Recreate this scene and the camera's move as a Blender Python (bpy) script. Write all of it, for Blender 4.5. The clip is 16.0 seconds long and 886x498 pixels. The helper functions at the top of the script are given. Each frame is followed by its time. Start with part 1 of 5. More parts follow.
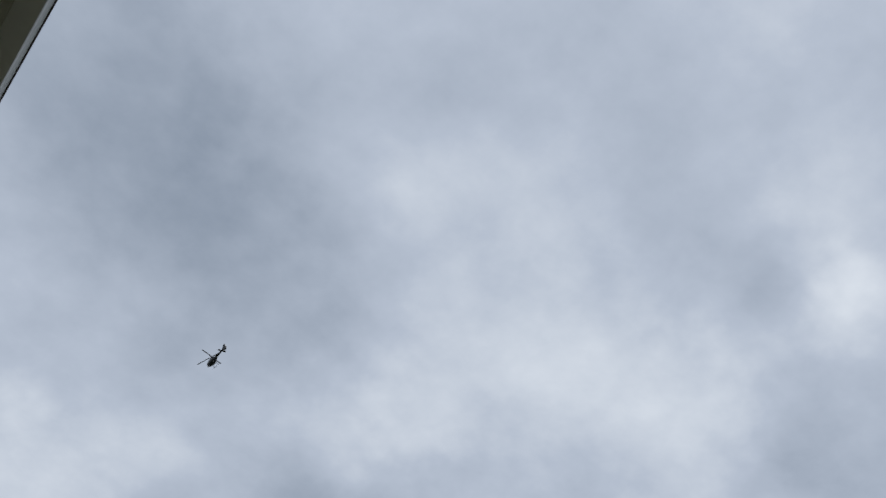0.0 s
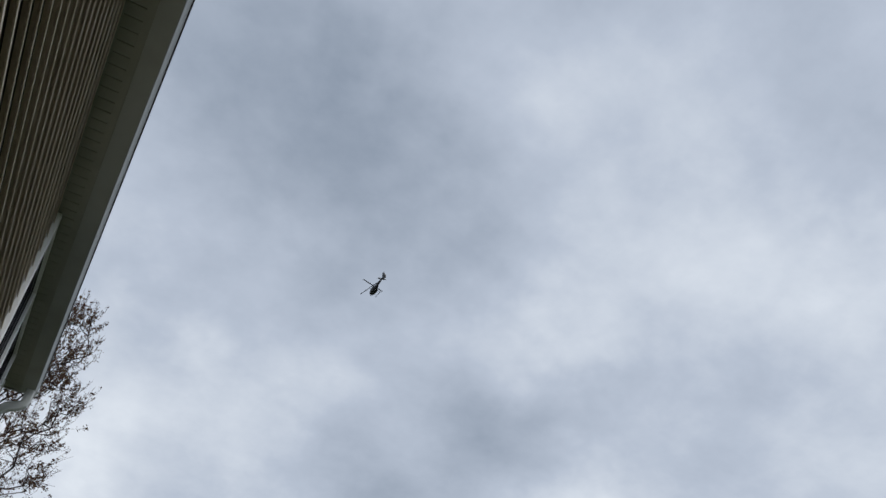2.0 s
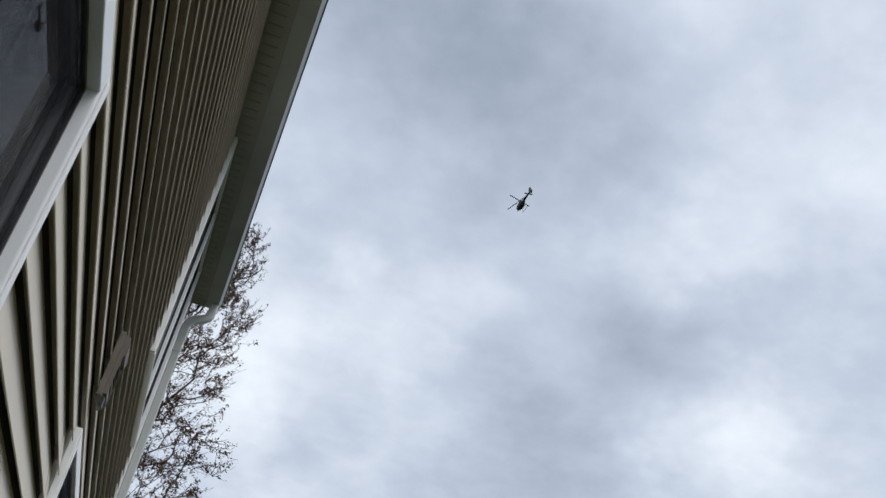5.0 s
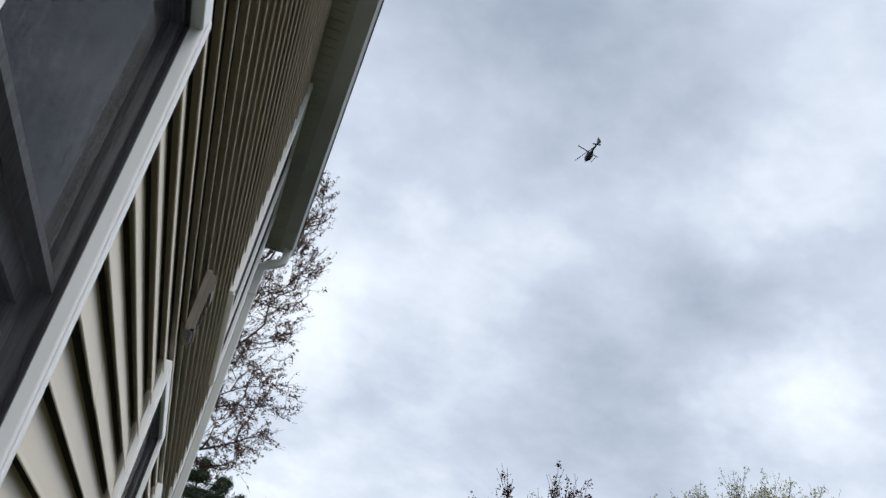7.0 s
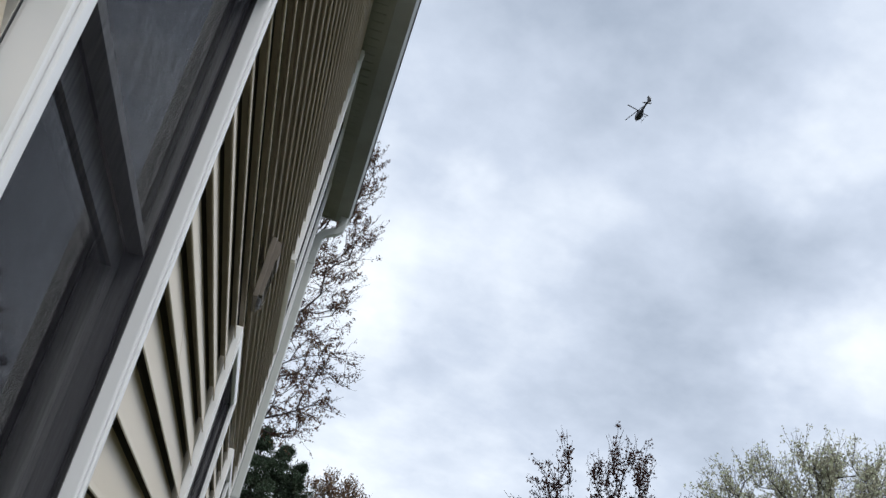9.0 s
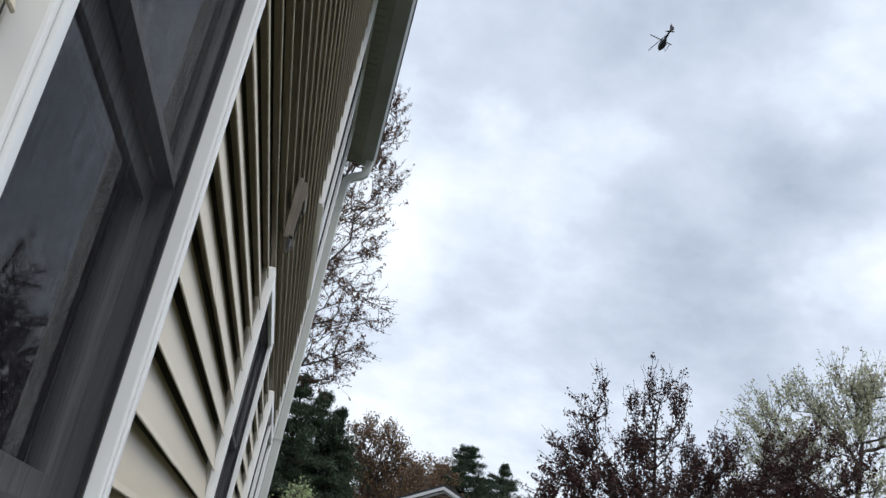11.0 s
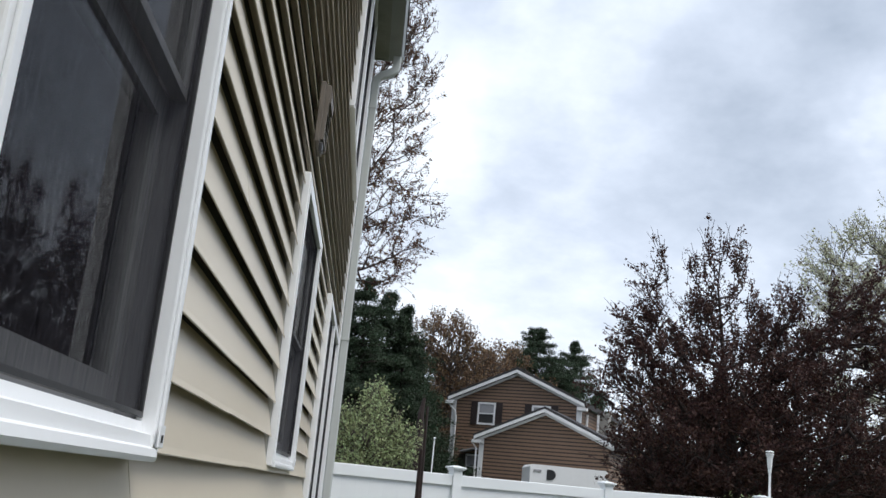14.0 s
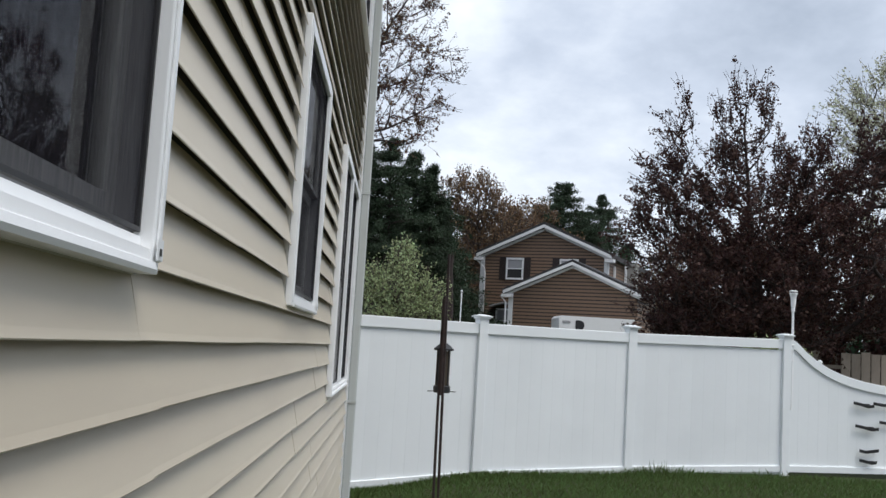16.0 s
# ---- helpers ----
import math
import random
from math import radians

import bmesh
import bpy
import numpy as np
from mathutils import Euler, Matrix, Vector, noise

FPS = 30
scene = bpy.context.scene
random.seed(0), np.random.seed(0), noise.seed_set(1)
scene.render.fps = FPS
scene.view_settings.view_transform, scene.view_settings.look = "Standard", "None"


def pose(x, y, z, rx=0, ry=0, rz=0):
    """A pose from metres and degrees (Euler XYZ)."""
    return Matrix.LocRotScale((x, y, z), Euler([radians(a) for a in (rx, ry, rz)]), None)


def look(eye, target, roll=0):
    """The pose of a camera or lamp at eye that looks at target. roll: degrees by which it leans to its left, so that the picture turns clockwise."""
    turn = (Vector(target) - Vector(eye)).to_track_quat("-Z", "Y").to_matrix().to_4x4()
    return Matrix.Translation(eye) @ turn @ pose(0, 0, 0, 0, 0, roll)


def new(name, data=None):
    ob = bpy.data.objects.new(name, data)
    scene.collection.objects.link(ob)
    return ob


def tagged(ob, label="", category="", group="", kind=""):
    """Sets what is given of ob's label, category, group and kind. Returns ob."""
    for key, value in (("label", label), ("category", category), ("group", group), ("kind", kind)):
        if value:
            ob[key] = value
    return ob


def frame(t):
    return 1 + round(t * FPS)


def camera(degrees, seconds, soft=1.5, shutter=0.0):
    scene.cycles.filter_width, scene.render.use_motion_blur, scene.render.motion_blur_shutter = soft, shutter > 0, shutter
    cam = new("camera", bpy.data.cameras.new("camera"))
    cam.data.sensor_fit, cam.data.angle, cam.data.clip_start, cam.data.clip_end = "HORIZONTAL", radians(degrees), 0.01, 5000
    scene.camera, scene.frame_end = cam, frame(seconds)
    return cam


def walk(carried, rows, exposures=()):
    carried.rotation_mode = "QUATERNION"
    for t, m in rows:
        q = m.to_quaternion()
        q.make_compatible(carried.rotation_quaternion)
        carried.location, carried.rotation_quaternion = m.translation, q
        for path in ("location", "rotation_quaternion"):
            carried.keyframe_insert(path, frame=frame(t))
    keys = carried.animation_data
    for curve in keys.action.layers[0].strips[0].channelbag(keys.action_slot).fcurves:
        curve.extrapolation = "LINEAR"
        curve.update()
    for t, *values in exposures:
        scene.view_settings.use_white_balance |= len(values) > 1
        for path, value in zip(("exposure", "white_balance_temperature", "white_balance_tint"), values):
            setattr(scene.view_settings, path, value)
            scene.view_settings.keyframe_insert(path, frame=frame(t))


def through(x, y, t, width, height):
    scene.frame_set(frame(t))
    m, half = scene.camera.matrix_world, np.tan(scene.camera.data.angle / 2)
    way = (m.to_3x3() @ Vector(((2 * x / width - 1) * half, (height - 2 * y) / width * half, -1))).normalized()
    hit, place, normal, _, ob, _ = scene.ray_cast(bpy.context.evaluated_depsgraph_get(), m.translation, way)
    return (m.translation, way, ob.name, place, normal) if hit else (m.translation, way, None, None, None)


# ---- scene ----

# the camera: seconds, x, y, z, heading, tilt up, lean to the left (degrees)
cam = camera(49.45, 16.0)
PATH = [
    (0, 0.591, -1.498, 1.901, -32.62, 44.26, 7.92),
    (0.5, 0.558, -1.502, 1.890, -29.32, 42.69, 8.95),
    (1, 0.529, -1.506, 1.878, -26.30, 41.00, 9.40),
    (1.5, 0.503, -1.510, 1.866, -24.05, 39.59, 9.58),
    (2, 0.484, -1.514, 1.854, -21.97, 38.00, 9.43),
    (2.5, 0.475, -1.518, 1.843, -20.04, 36.42, 9.11),
    (3, 0.462, -1.520, 1.830, -18.39, 35.34, 9.61),
    (3.5, 0.443, -1.521, 1.813, -17.12, 34.43, 10.18),
    (4, 0.411, -1.521, 1.791, -15.55, 33.44, 11.13),
    (6.5, 0.342, -1.568, 1.688, -9.90, 28.46, 14.79),
    (7, 0.330, -1.554, 1.682, -9.22, 27.56, 15.22),
    (7.5, 0.309, -1.544, 1.670, -8.63, 26.65, 15.18),
    (8, 0.294, -1.539, 1.657, -7.87, 26.10, 15.01),
    (8.5, 0.292, -1.547, 1.654, -7.16, 25.56, 14.75),
    (9, 0.294, -1.558, 1.642, -6.49, 24.83, 14.57),
    (11.5, 0.317, -1.573, 1.579, -5.39, 19.72, 11.45),
    (12, 0.329, -1.584, 1.562, -5.11, 18.24, 10.89),
    (12.5, 0.339, -1.600, 1.551, -4.49, 17.46, 9.98),
    (13, 0.347, -1.618, 1.547, -3.84, 16.66, 9.12),
    (13.5, 0.354, -1.633, 1.539, -3.54, 15.55, 7.85),
    (14, 0.375, -1.646, 1.552, -3.36, 14.31, 5.51),
    (14.5, 0.390, -1.657, 1.543, -3.31, 13.07, 4.03),
    (15, 0.405, -1.661, 1.518, -3.39, 11.09, 3.46),
    (15.5, 0.427, -1.654, 1.492, -3.20, 8.12, 2.89),
    (16, 0.448, -1.647, 1.467, -2.41, 5.90, 3.43),
]
EXPOSURES = [(0, 0.0), (1.5, 0.03), (3.5, 0.17), (7.5, 0.47), (9, 0.51), (12.5, 0.63), (13.5, 0.67), (14, 0.66), (14.5, 0.48), (15.5, 0.42), (16, 0.52)]


def camera_pose(x, y, z, heading, tilt, lean):
    h, p = radians(heading), radians(tilt)
    way = Vector((-math.sin(h) * math.cos(p), math.cos(h) * math.cos(p), math.sin(p)))
    return look(Vector((x, y, z)), Vector((x, y, z)) + way, lean)


walk(cam, [(t, camera_pose(*r)) for t, *r in PATH], EXPOSURES)

# ---------------------------------------------------------------- world and sun
world = bpy.data.worlds.new("overcast_sky")
scene.world = world
world.use_nodes = True
W = world.node_tree
for n in list(W.nodes):
    W.nodes.remove(n)


def wnode(kind, **kw):
    n = W.nodes.new(kind)
    for k, v in kw.items():
        n.inputs[int(k[1:])].default_value = v
    return n


def wmath(op, a, b=None, clamp=False):
    n = W.nodes.new("ShaderNodeMath")
    n.operation, n.use_clamp = op, clamp
    for i, v in enumerate((a, b)):
        if v is None:
            continue
        if isinstance(v, (int, float)):
            n.inputs[i].default_value = v
        else:
            W.links.new(v, n.inputs[i])
    return n.outputs[0]


def wvec(op, a, b):
    n = W.nodes.new("ShaderNodeVectorMath")
    n.operation = op
    for i, v in enumerate((a, b)):
        if isinstance(v, tuple):
            n.inputs[i].default_value = v
        else:
            W.links.new(v, n.inputs[i])
    return n


SUN_AZ, SUN_EL = 132.0, 62.0
coords = W.nodes.new("ShaderNodeTexCoord")
way = coords.outputs["Generated"]
sky = W.nodes.new("ShaderNodeTexSky")
sky.sky_type, sky.sun_disc = "NISHITA", False
sky.sun_elevation, sky.sun_rotation = radians(SUN_EL), radians(SUN_AZ)
sky.dust_density, sky.air_density = 3.0, 1.0


def wnoise(vec, scale, detail, rough=0.55):
    n = W.nodes.new("ShaderNodeTexNoise")
    n.inputs["Scale"].default_value, n.inputs["Detail"].default_value, n.inputs["Roughness"].default_value = scale, detail, rough
    W.links.new(vec, n.inputs["Vector"])
    return n


# clouds lie in a high flat layer: stretch the directions as they near the horizon
sep = W.nodes.new("ShaderNodeSeparateXYZ")
W.links.new(way, sep.inputs[0])
up = wmath("MAXIMUM", sep.outputs[2], 0.0)
lift = wmath("ADD", up, 0.35)
flat = wvec("DIVIDE", way, (1, 1, 1))
comb = W.nodes.new("ShaderNodeCombineXYZ")
for k in range(3):
    W.links.new(lift, comb.inputs[k])
W.links.new(comb.outputs[0], flat.inputs[1])
warp_noise = wnoise(flat.outputs[0], 5.0, 3.0)
warp_small = wnoise(way, 14.0, 3.0)
warp = wvec("SUBTRACT", warp_noise.outputs["Color"], (0.5, 0.5, 0.5))
warp2 = wvec("SUBTRACT", warp_small.outputs["Color"], (0.5, 0.5, 0.5))
scaled = wvec("MULTIPLY", warp.outputs[0], (0.07, 0.07, 0.07))
scaled2 = wvec("MULTIPLY", warp2.outputs[0], (0.10, 0.10, 0.10))
bent = wvec("ADD", wvec("ADD", way, scaled.outputs[0]).outputs[0], scaled2.outputs[0])
# brighter breaks and darker banks of the cloud cover: direction, radius, how much lighter or darker than the rest
BREAKS = [
    (0.488, 0.691, 0.533, 0.128, 0.14),
    (0.629, 0.554, 0.545, 0.101, 0.12),
    (0.336, 0.571, 0.749, 0.047, 0.11),
    (0.589, 0.510, 0.627, 0.088, 0.27),
    (0.514, 0.596, 0.617, 0.081, 0.13),
    (0.684, 0.344, 0.643, 0.054, 0.35),
    (0.400, 0.725, 0.560, 0.074, 0.16),
    (0.665, 0.473, 0.578, 0.047, 0.19),
    (0.599, 0.272, 0.753, 0.101, 0.13),
    (0.177, 0.887, 0.427, 0.061, 0.16),
    (0.428, 0.700, 0.572, 0.074, 0.10),
    (0.108, 0.866, 0.488, 0.034, 0.19),
    (0.029, 0.857, 0.514, 0.024, 0.13),
    (0.032, 0.934, 0.357, 0.064, 0.24),
    (0.504, 0.772, 0.388, 0.064, 0.38),
    (0.427, 0.815, 0.391, 0.034, 0.19),
    (0.464, 0.594, 0.657, 0.101, 0.10),
    (0.220, 0.825, 0.521, 0.081, 0.10),
    (0.082, 0.915, 0.396, 0.101, 0.08),
    (0.086, 0.971, 0.221, 0.068, 0.10),
]
BANKS = [
    (0.112, 0.676, 0.729, 0.115, -0.26),
    (0.226, 0.746, 0.626, 0.122, -0.32),
    (-0.016, 0.679, 0.734, 0.149, -0.22),
    (0.609, 0.420, 0.673, 0.074, -0.19),
    (0.375, 0.795, 0.476, 0.074, -0.06),
    (0.753, 0.424, 0.503, 0.081, -0.19),
    (0.371, 0.798, 0.474, 0.047, -0.17),
    (0.448, 0.760, 0.471, 0.074, -0.16),
    (0.521, 0.703, 0.485, 0.101, -0.16),
    (0.305, 0.889, 0.341, 0.122, -0.10),
    (0.392, 0.860, 0.327, 0.115, -0.16),
    (0.121, 0.947, 0.298, 0.061, -0.11),
    (0.345, 0.881, 0.324, 0.101, -0.13),
]
total = None
for cx, cy, cz, rad, amount in BREAKS + BANKS:
    far_off = wvec("DISTANCE", bent.outputs[0], (cx, cy, cz)).outputs["Value"]
    x = wmath("DIVIDE", far_off, rad)
    blob = wmath("MULTIPLY", wmath("EXPONENT", wmath("MULTIPLY", wmath("MULTIPLY", x, x), -1.0)), amount)
    total = blob if total is None else wmath("ADD", total, blob)
broad = wmath("MULTIPLY", wmath("SUBTRACT", wnoise(flat.outputs[0], 2.6, 4.0, 0.5).outputs["Fac"], 0.5), 0.34)
fine = wmath("MULTIPLY", wmath("SUBTRACT", wnoise(flat.outputs[0], 7.5, 6.0, 0.58).outputs["Fac"], 0.5), 0.62)
horizon = wmath("MULTIPLY", wmath("POWER", wmath("SUBTRACT", 1.0, up, True), 3.0), 0.35)
zenith = wmath("MULTIPLY", wmath("SUBTRACT", up, 0.45, True), -0.05)
level = wmath("ADD", wmath("ADD", total, broad), wmath("ADD", fine, wmath("ADD", horizon, zenith)))
ramp = W.nodes.new("ShaderNodeValToRGB")
ramp.color_ramp.elements[0].position, ramp.color_ramp.elements[0].color = 0.0, (0.265, 0.318, 0.400, 1)
ramp.color_ramp.elements[1].position, ramp.color_ramp.elements[1].color = 1.0, (0.885, 0.935, 0.99, 1)
e = ramp.color_ramp.elements.new(0.45)
e.color = (0.484, 0.545, 0.648, 1)
W.links.new(wmath("ADD", wmath("MULTIPLY", level, 0.9), 0.42, True), ramp.inputs[0])
cloud_bg = W.nodes.new("ShaderNodeBackground")
W.links.new(ramp.outputs[0], cloud_bg.inputs[0])
cloud_bg.inputs[1].default_value = 1.0
sky_bg = W.nodes.new("ShaderNodeBackground")
W.links.new(sky.outputs[0], sky_bg.inputs[0])
sky_bg.inputs[1].default_value = 0.06
mixed = W.nodes.new("ShaderNodeMixShader")
mixed.inputs[0].default_value = 0.93
W.links.new(sky_bg.outputs[0], mixed.inputs[1])
W.links.new(cloud_bg.outputs[0], mixed.inputs[2])
out = W.nodes.new("ShaderNodeOutputWorld")
W.links.new(mixed.outputs[0], out.inputs[0])

sun = new("sun", bpy.data.lights.new("sun", "SUN"))
sun.data.energy, sun.data.angle, sun.data.color = 1.6, radians(30), (1.0, 0.97, 0.92)
az, el = radians(SUN_AZ), radians(SUN_EL)
sun_way = Vector((math.sin(az) * math.cos(el), math.cos(az) * math.cos(el), math.sin(el)))
sun.matrix_world = look(sun_way * 50, (0, 0, 0))

# ---------------------------------------------------------------- materials


def material(name, color, rough=0.6, metal=0.0, spread=0.08, scale=6.0, fine=60.0, bump=0.1, bump_depth=0.002, stain=None, stain_scale=1.5,
             random_value=0.0, random_hue=0.0, spec=0.5, stretch=(1, 1, 1)):
    """A surface with broad and fine variation of its colour, a fine relief, and a shade that differs from piece to piece."""
    m = bpy.data.materials.new(name)
    m.use_nodes = True
    t = m.node_tree
    b = t.nodes["Principled BSDF"]
    b.inputs["Roughness"].default_value, b.inputs["Metallic"].default_value = rough, metal
    b.inputs["Specular IOR Level"].default_value = spec
    mp = t.nodes.new("ShaderNodeMapping")
    mp.inputs["Scale"].default_value = stretch
    geo = t.nodes.new("ShaderNodeNewGeometry")
    t.links.new(geo.outputs["Position"], mp.inputs[0])

    def noise_tex(s, d):
        n = t.nodes.new("ShaderNodeTexNoise")
        n.inputs["Scale"].default_value, n.inputs["Detail"].default_value = s, d
        t.links.new(mp.outputs[0], n.inputs["Vector"])
        return n
    n1, n2 = noise_tex(scale, 4.0), noise_tex(fine, 3.0)
    add = t.nodes.new("ShaderNodeMath")
    add.operation = "MULTIPLY_ADD"
    t.links.new(n1.outputs["Fac"], add.inputs[0])
    add.inputs[1].default_value = 2 * spread
    add.inputs[2].default_value = 1.0 - spread
    add2 = t.nodes.new("ShaderNodeMath")
    add2.operation = "MULTIPLY_ADD"
    t.links.new(n2.outputs["Fac"], add2.inputs[0])
    add2.inputs[1].default_value = spread
    t.links.new(add.outputs[0], add2.inputs[2])
    sub = t.nodes.new("ShaderNodeMath")
    sub.operation = "SUBTRACT"
    t.links.new(add2.outputs[0], sub.inputs[0])
    sub.inputs[1].default_value = spread * 0.5
    value = sub.outputs[0]
    hsv = t.nodes.new("ShaderNodeHueSaturation")
    hsv.inputs["Color"].default_value = (*color, 1)
    if random_value or random_hue:
        info = t.nodes.new("ShaderNodeObjectInfo")
        isl = t.nodes.new("ShaderNodeNewGeometry")
        both = t.nodes.new("ShaderNodeMath")
        both.operation = "ADD"
        t.links.new(info.outputs["Random"], both.inputs[0])
        t.links.new(isl.outputs["Random Per Island"], both.inputs[1])
        fr = t.nodes.new("ShaderNodeMath")
        fr.operation = "FRACT"
        t.links.new(both.outputs[0], fr.inputs[0])
        rv = t.nodes.new("ShaderNodeMath")
        rv.operation = "MULTIPLY_ADD"
        t.links.new(fr.outputs[0], rv.inputs[0])
        rv.inputs[1].default_value, rv.inputs[2].default_value = 2 * random_value, 1 - random_value
        mul = t.nodes.new("ShaderNodeMath")
        mul.operation = "MULTIPLY"
        t.links.new(value, mul.inputs[0])
        t.links.new(rv.outputs[0], mul.inputs[1])
        value = mul.outputs[0]
        rh = t.nodes.new("ShaderNodeMath")
        rh.operation = "MULTIPLY_ADD"
        t.links.new(fr.outputs[0], rh.inputs[0])
        rh.inputs[1].default_value, rh.inputs[2].default_value = 2 * random_hue, 0.5 - random_hue
        t.links.new(rh.outputs[0], hsv.inputs["Hue"])
    t.links.new(value, hsv.inputs["Value"])
    result = hsv.outputs[0]
    if stain:
        n3 = noise_tex(stain_scale, 6.0)
        rmp = t.nodes.new("ShaderNodeValToRGB")
        rmp.color_ramp.elements[0].position, rmp.color_ramp.elements[1].position = 0.5, 0.75
        t.links.new(n3.outputs["Fac"], rmp.inputs[0])
        mx = t.nodes.new("ShaderNodeMix")
        mx.data_type = "RGBA"
        t.links.new(rmp.outputs[0], mx.inputs[0])
        t.links.new(result, mx.inputs[6])
        mx.inputs[7].default_value = (*stain, 1)
        result = mx.outputs[2]
    t.links.new(result, b.inputs["Base Color"])
    if bump:
        bp = t.nodes.new("ShaderNodeBump")
        bp.inputs["Strength"].default_value, bp.inputs["Distance"].default_value = bump, bump_depth
        t.links.new(n2.outputs["Fac"], bp.inputs["Height"])
        t.links.new(bp.outputs[0], b.inputs["Normal"])
    return m


def glass_material(name, tint=(0.8, 0.85, 0.85), rough=0.01):
    """A window pane: clear glass with real reflections."""
    m = bpy.data.materials.new(name)
    m.use_nodes = True
    t = m.node_tree
    for n in list(t.nodes):
        t.nodes.remove(n)
    o = t.nodes.new("ShaderNodeOutputMaterial")
    tr = t.nodes.new("ShaderNodeBsdfTransparent")
    tr.inputs[0].default_value = (*tint, 1)
    gl = t.nodes.new("ShaderNodeBsdfGlossy")
    gl.inputs["Roughness"].default_value = rough
    fr = t.nodes.new("ShaderNodeFresnel")
    fr.inputs[0].default_value = 2.3
    mx = t.nodes.new("ShaderNodeMixShader")
    t.links.new(fr.outputs[0], mx.inputs[0])
    t.links.new(tr.outputs[0], mx.inputs[1])
    t.links.new(gl.outputs[0], mx.inputs[2])
    t.links.new(mx.outputs[0], o.inputs[0])
    return m


def screen_material(name):
    """Insect screen: dark woven threads, half see-through, with faint streaks of sheen painted into the colour."""
    m = bpy.data.materials.new(name)
    m.use_nodes = True
    t = m.node_tree
    for n in list(t.nodes):
        t.nodes.remove(n)
    o = t.nodes.new("ShaderNodeOutputMaterial")
    tr = t.nodes.new("ShaderNodeBsdfTransparent")
    b = t.nodes.new("ShaderNodeBsdfPrincipled")
    b.inputs["Base Color"].default_value = (0.022, 0.021, 0.026, 1)
    b.inputs["Roughness"].default_value = 0.9
    b.inputs["Specular IOR Level"].default_value = 0.0
    g = t.nodes.new("ShaderNodeNewGeometry")
    mp = t.nodes.new("ShaderNodeMapping")
    mp.inputs["Scale"].default_value = (1, 130, 5)
    mp.inputs["Rotation"].default_value = (0.12, 0, 0)
    n = t.nodes.new("ShaderNodeTexNoise")
    n.inputs["Scale"].default_value, n.inputs["Detail"].default_value = 2.2, 4
    t.links.new(g.outputs["Position"], mp.inputs[0])
    t.links.new(mp.outputs[0], n.inputs["Vector"])
    mr = t.nodes.new("ShaderNodeMapRange")
    mr.inputs[1].default_value, mr.inputs[2].default_value, mr.inputs[3].default_value, mr.inputs[4].default_value = 0.33, 0.67, 0.17, 0.36
    t.links.new(n.outputs["Fac"], mr.inputs[0])
    # streaks of light on the weave, painted in as short upright paler marks
    mp2 = t.nodes.new("ShaderNodeMapping")
    mp2.inputs["Scale"].default_value = (1, 230, 22)
    mp2.inputs["Rotation"].default_value = (0.12, 0, 0)
    n2 = t.nodes.new("ShaderNodeTexNoise")
    n2.inputs["Scale"].default_value, n2.inputs["Detail"].default_value = 1.6, 3
    t.links.new(g.outputs["Position"], mp2.inputs[0])
    t.links.new(mp2.outputs[0], n2.inputs["Vector"])
    cr = t.nodes.new("ShaderNodeValToRGB")
    cr.color_ramp.elements[0].position, cr.color_ramp.elements[0].color = 0.40, (0.010, 0.010, 0.012, 1)
    cr.color_ramp.elements[1].position, cr.color_ramp.elements[1].color = 0.66, (0.065, 0.062, 0.074, 1)
    t.links.new(n2.outputs["Fac"], cr.inputs[0])
    t.links.new(cr.outputs[0], b.inputs["Base Color"])
    mx = t.nodes.new("ShaderNodeMixShader")
    t.links.new(mr.outputs[0], mx.inputs[0])
    t.links.new(tr.outputs[0], mx.inputs[1])
    t.links.new(b.outputs[0], mx.inputs[2])
    t.links.new(mx.outputs[0], o.inputs[0])
    return m


def leaf_material(name, color, value=0.35, hue=0.03, through=0.35):
    """Small leaves that let some light through; every leaf has a shade of its own."""
    m = material(name, color, rough=0.6, spread=0.1, scale=0.8, fine=8, bump=0, random_value=value, random_hue=hue, spec=0.25)
    t = m.node_tree
    b = t.nodes["Principled BSDF"]
    o = t.nodes["Material Output"]
    tl = t.nodes.new("ShaderNodeBsdfTranslucent")
    t.links.new(b.inputs["Base Color"].links[0].from_socket, tl.inputs[0])
    mx = t.nodes.new("ShaderNodeMixShader")
    mx.inputs[0].default_value = through
    t.links.new(b.outputs[0], mx.inputs[1])
    t.links.new(tl.outputs[0], mx.inputs[2])
    t.links.new(mx.outputs[0], o.inputs[0])
    return m


M_SIDING = material("tan_vinyl_siding", (0.59, 0.523, 0.415), rough=0.42, spread=0.035, scale=2.0, fine=24, bump=0.12, bump_depth=0.0008,
                    stain=(0.50, 0.433, 0.345), stain_scale=0.9, random_value=0.006, stretch=(1, 0.35, 3))
M_JCHANNEL = material("tan_vinyl_trim", (0.62, 0.60, 0.55), rough=0.45, spread=0.03)
M_VINYL = material("white_vinyl", (0.87, 0.88, 0.89), rough=0.32, spread=0.02, scale=3, fine=30, bump=0.05, bump_depth=0.0005)
# sash and jamb are pale vinyl, greys darkened to hold shade behind the screen
M_SASH = material("shaded_vinyl_sash", (0.175, 0.18, 0.19), rough=0.4, spread=0.04)
M_JAMB = material("shaded_vinyl_jamb", (0.12, 0.124, 0.135), rough=0.5, spread=0.05)
# pale stained aluminium, base greys darkened to hold the shade under the eave
M_SOFFIT = material("shaded_aluminium_soffit", (0.22, 0.225, 0.186), rough=0.5, spread=0.05, scale=4, stain=(0.18, 0.187, 0.155), stain_scale=3)
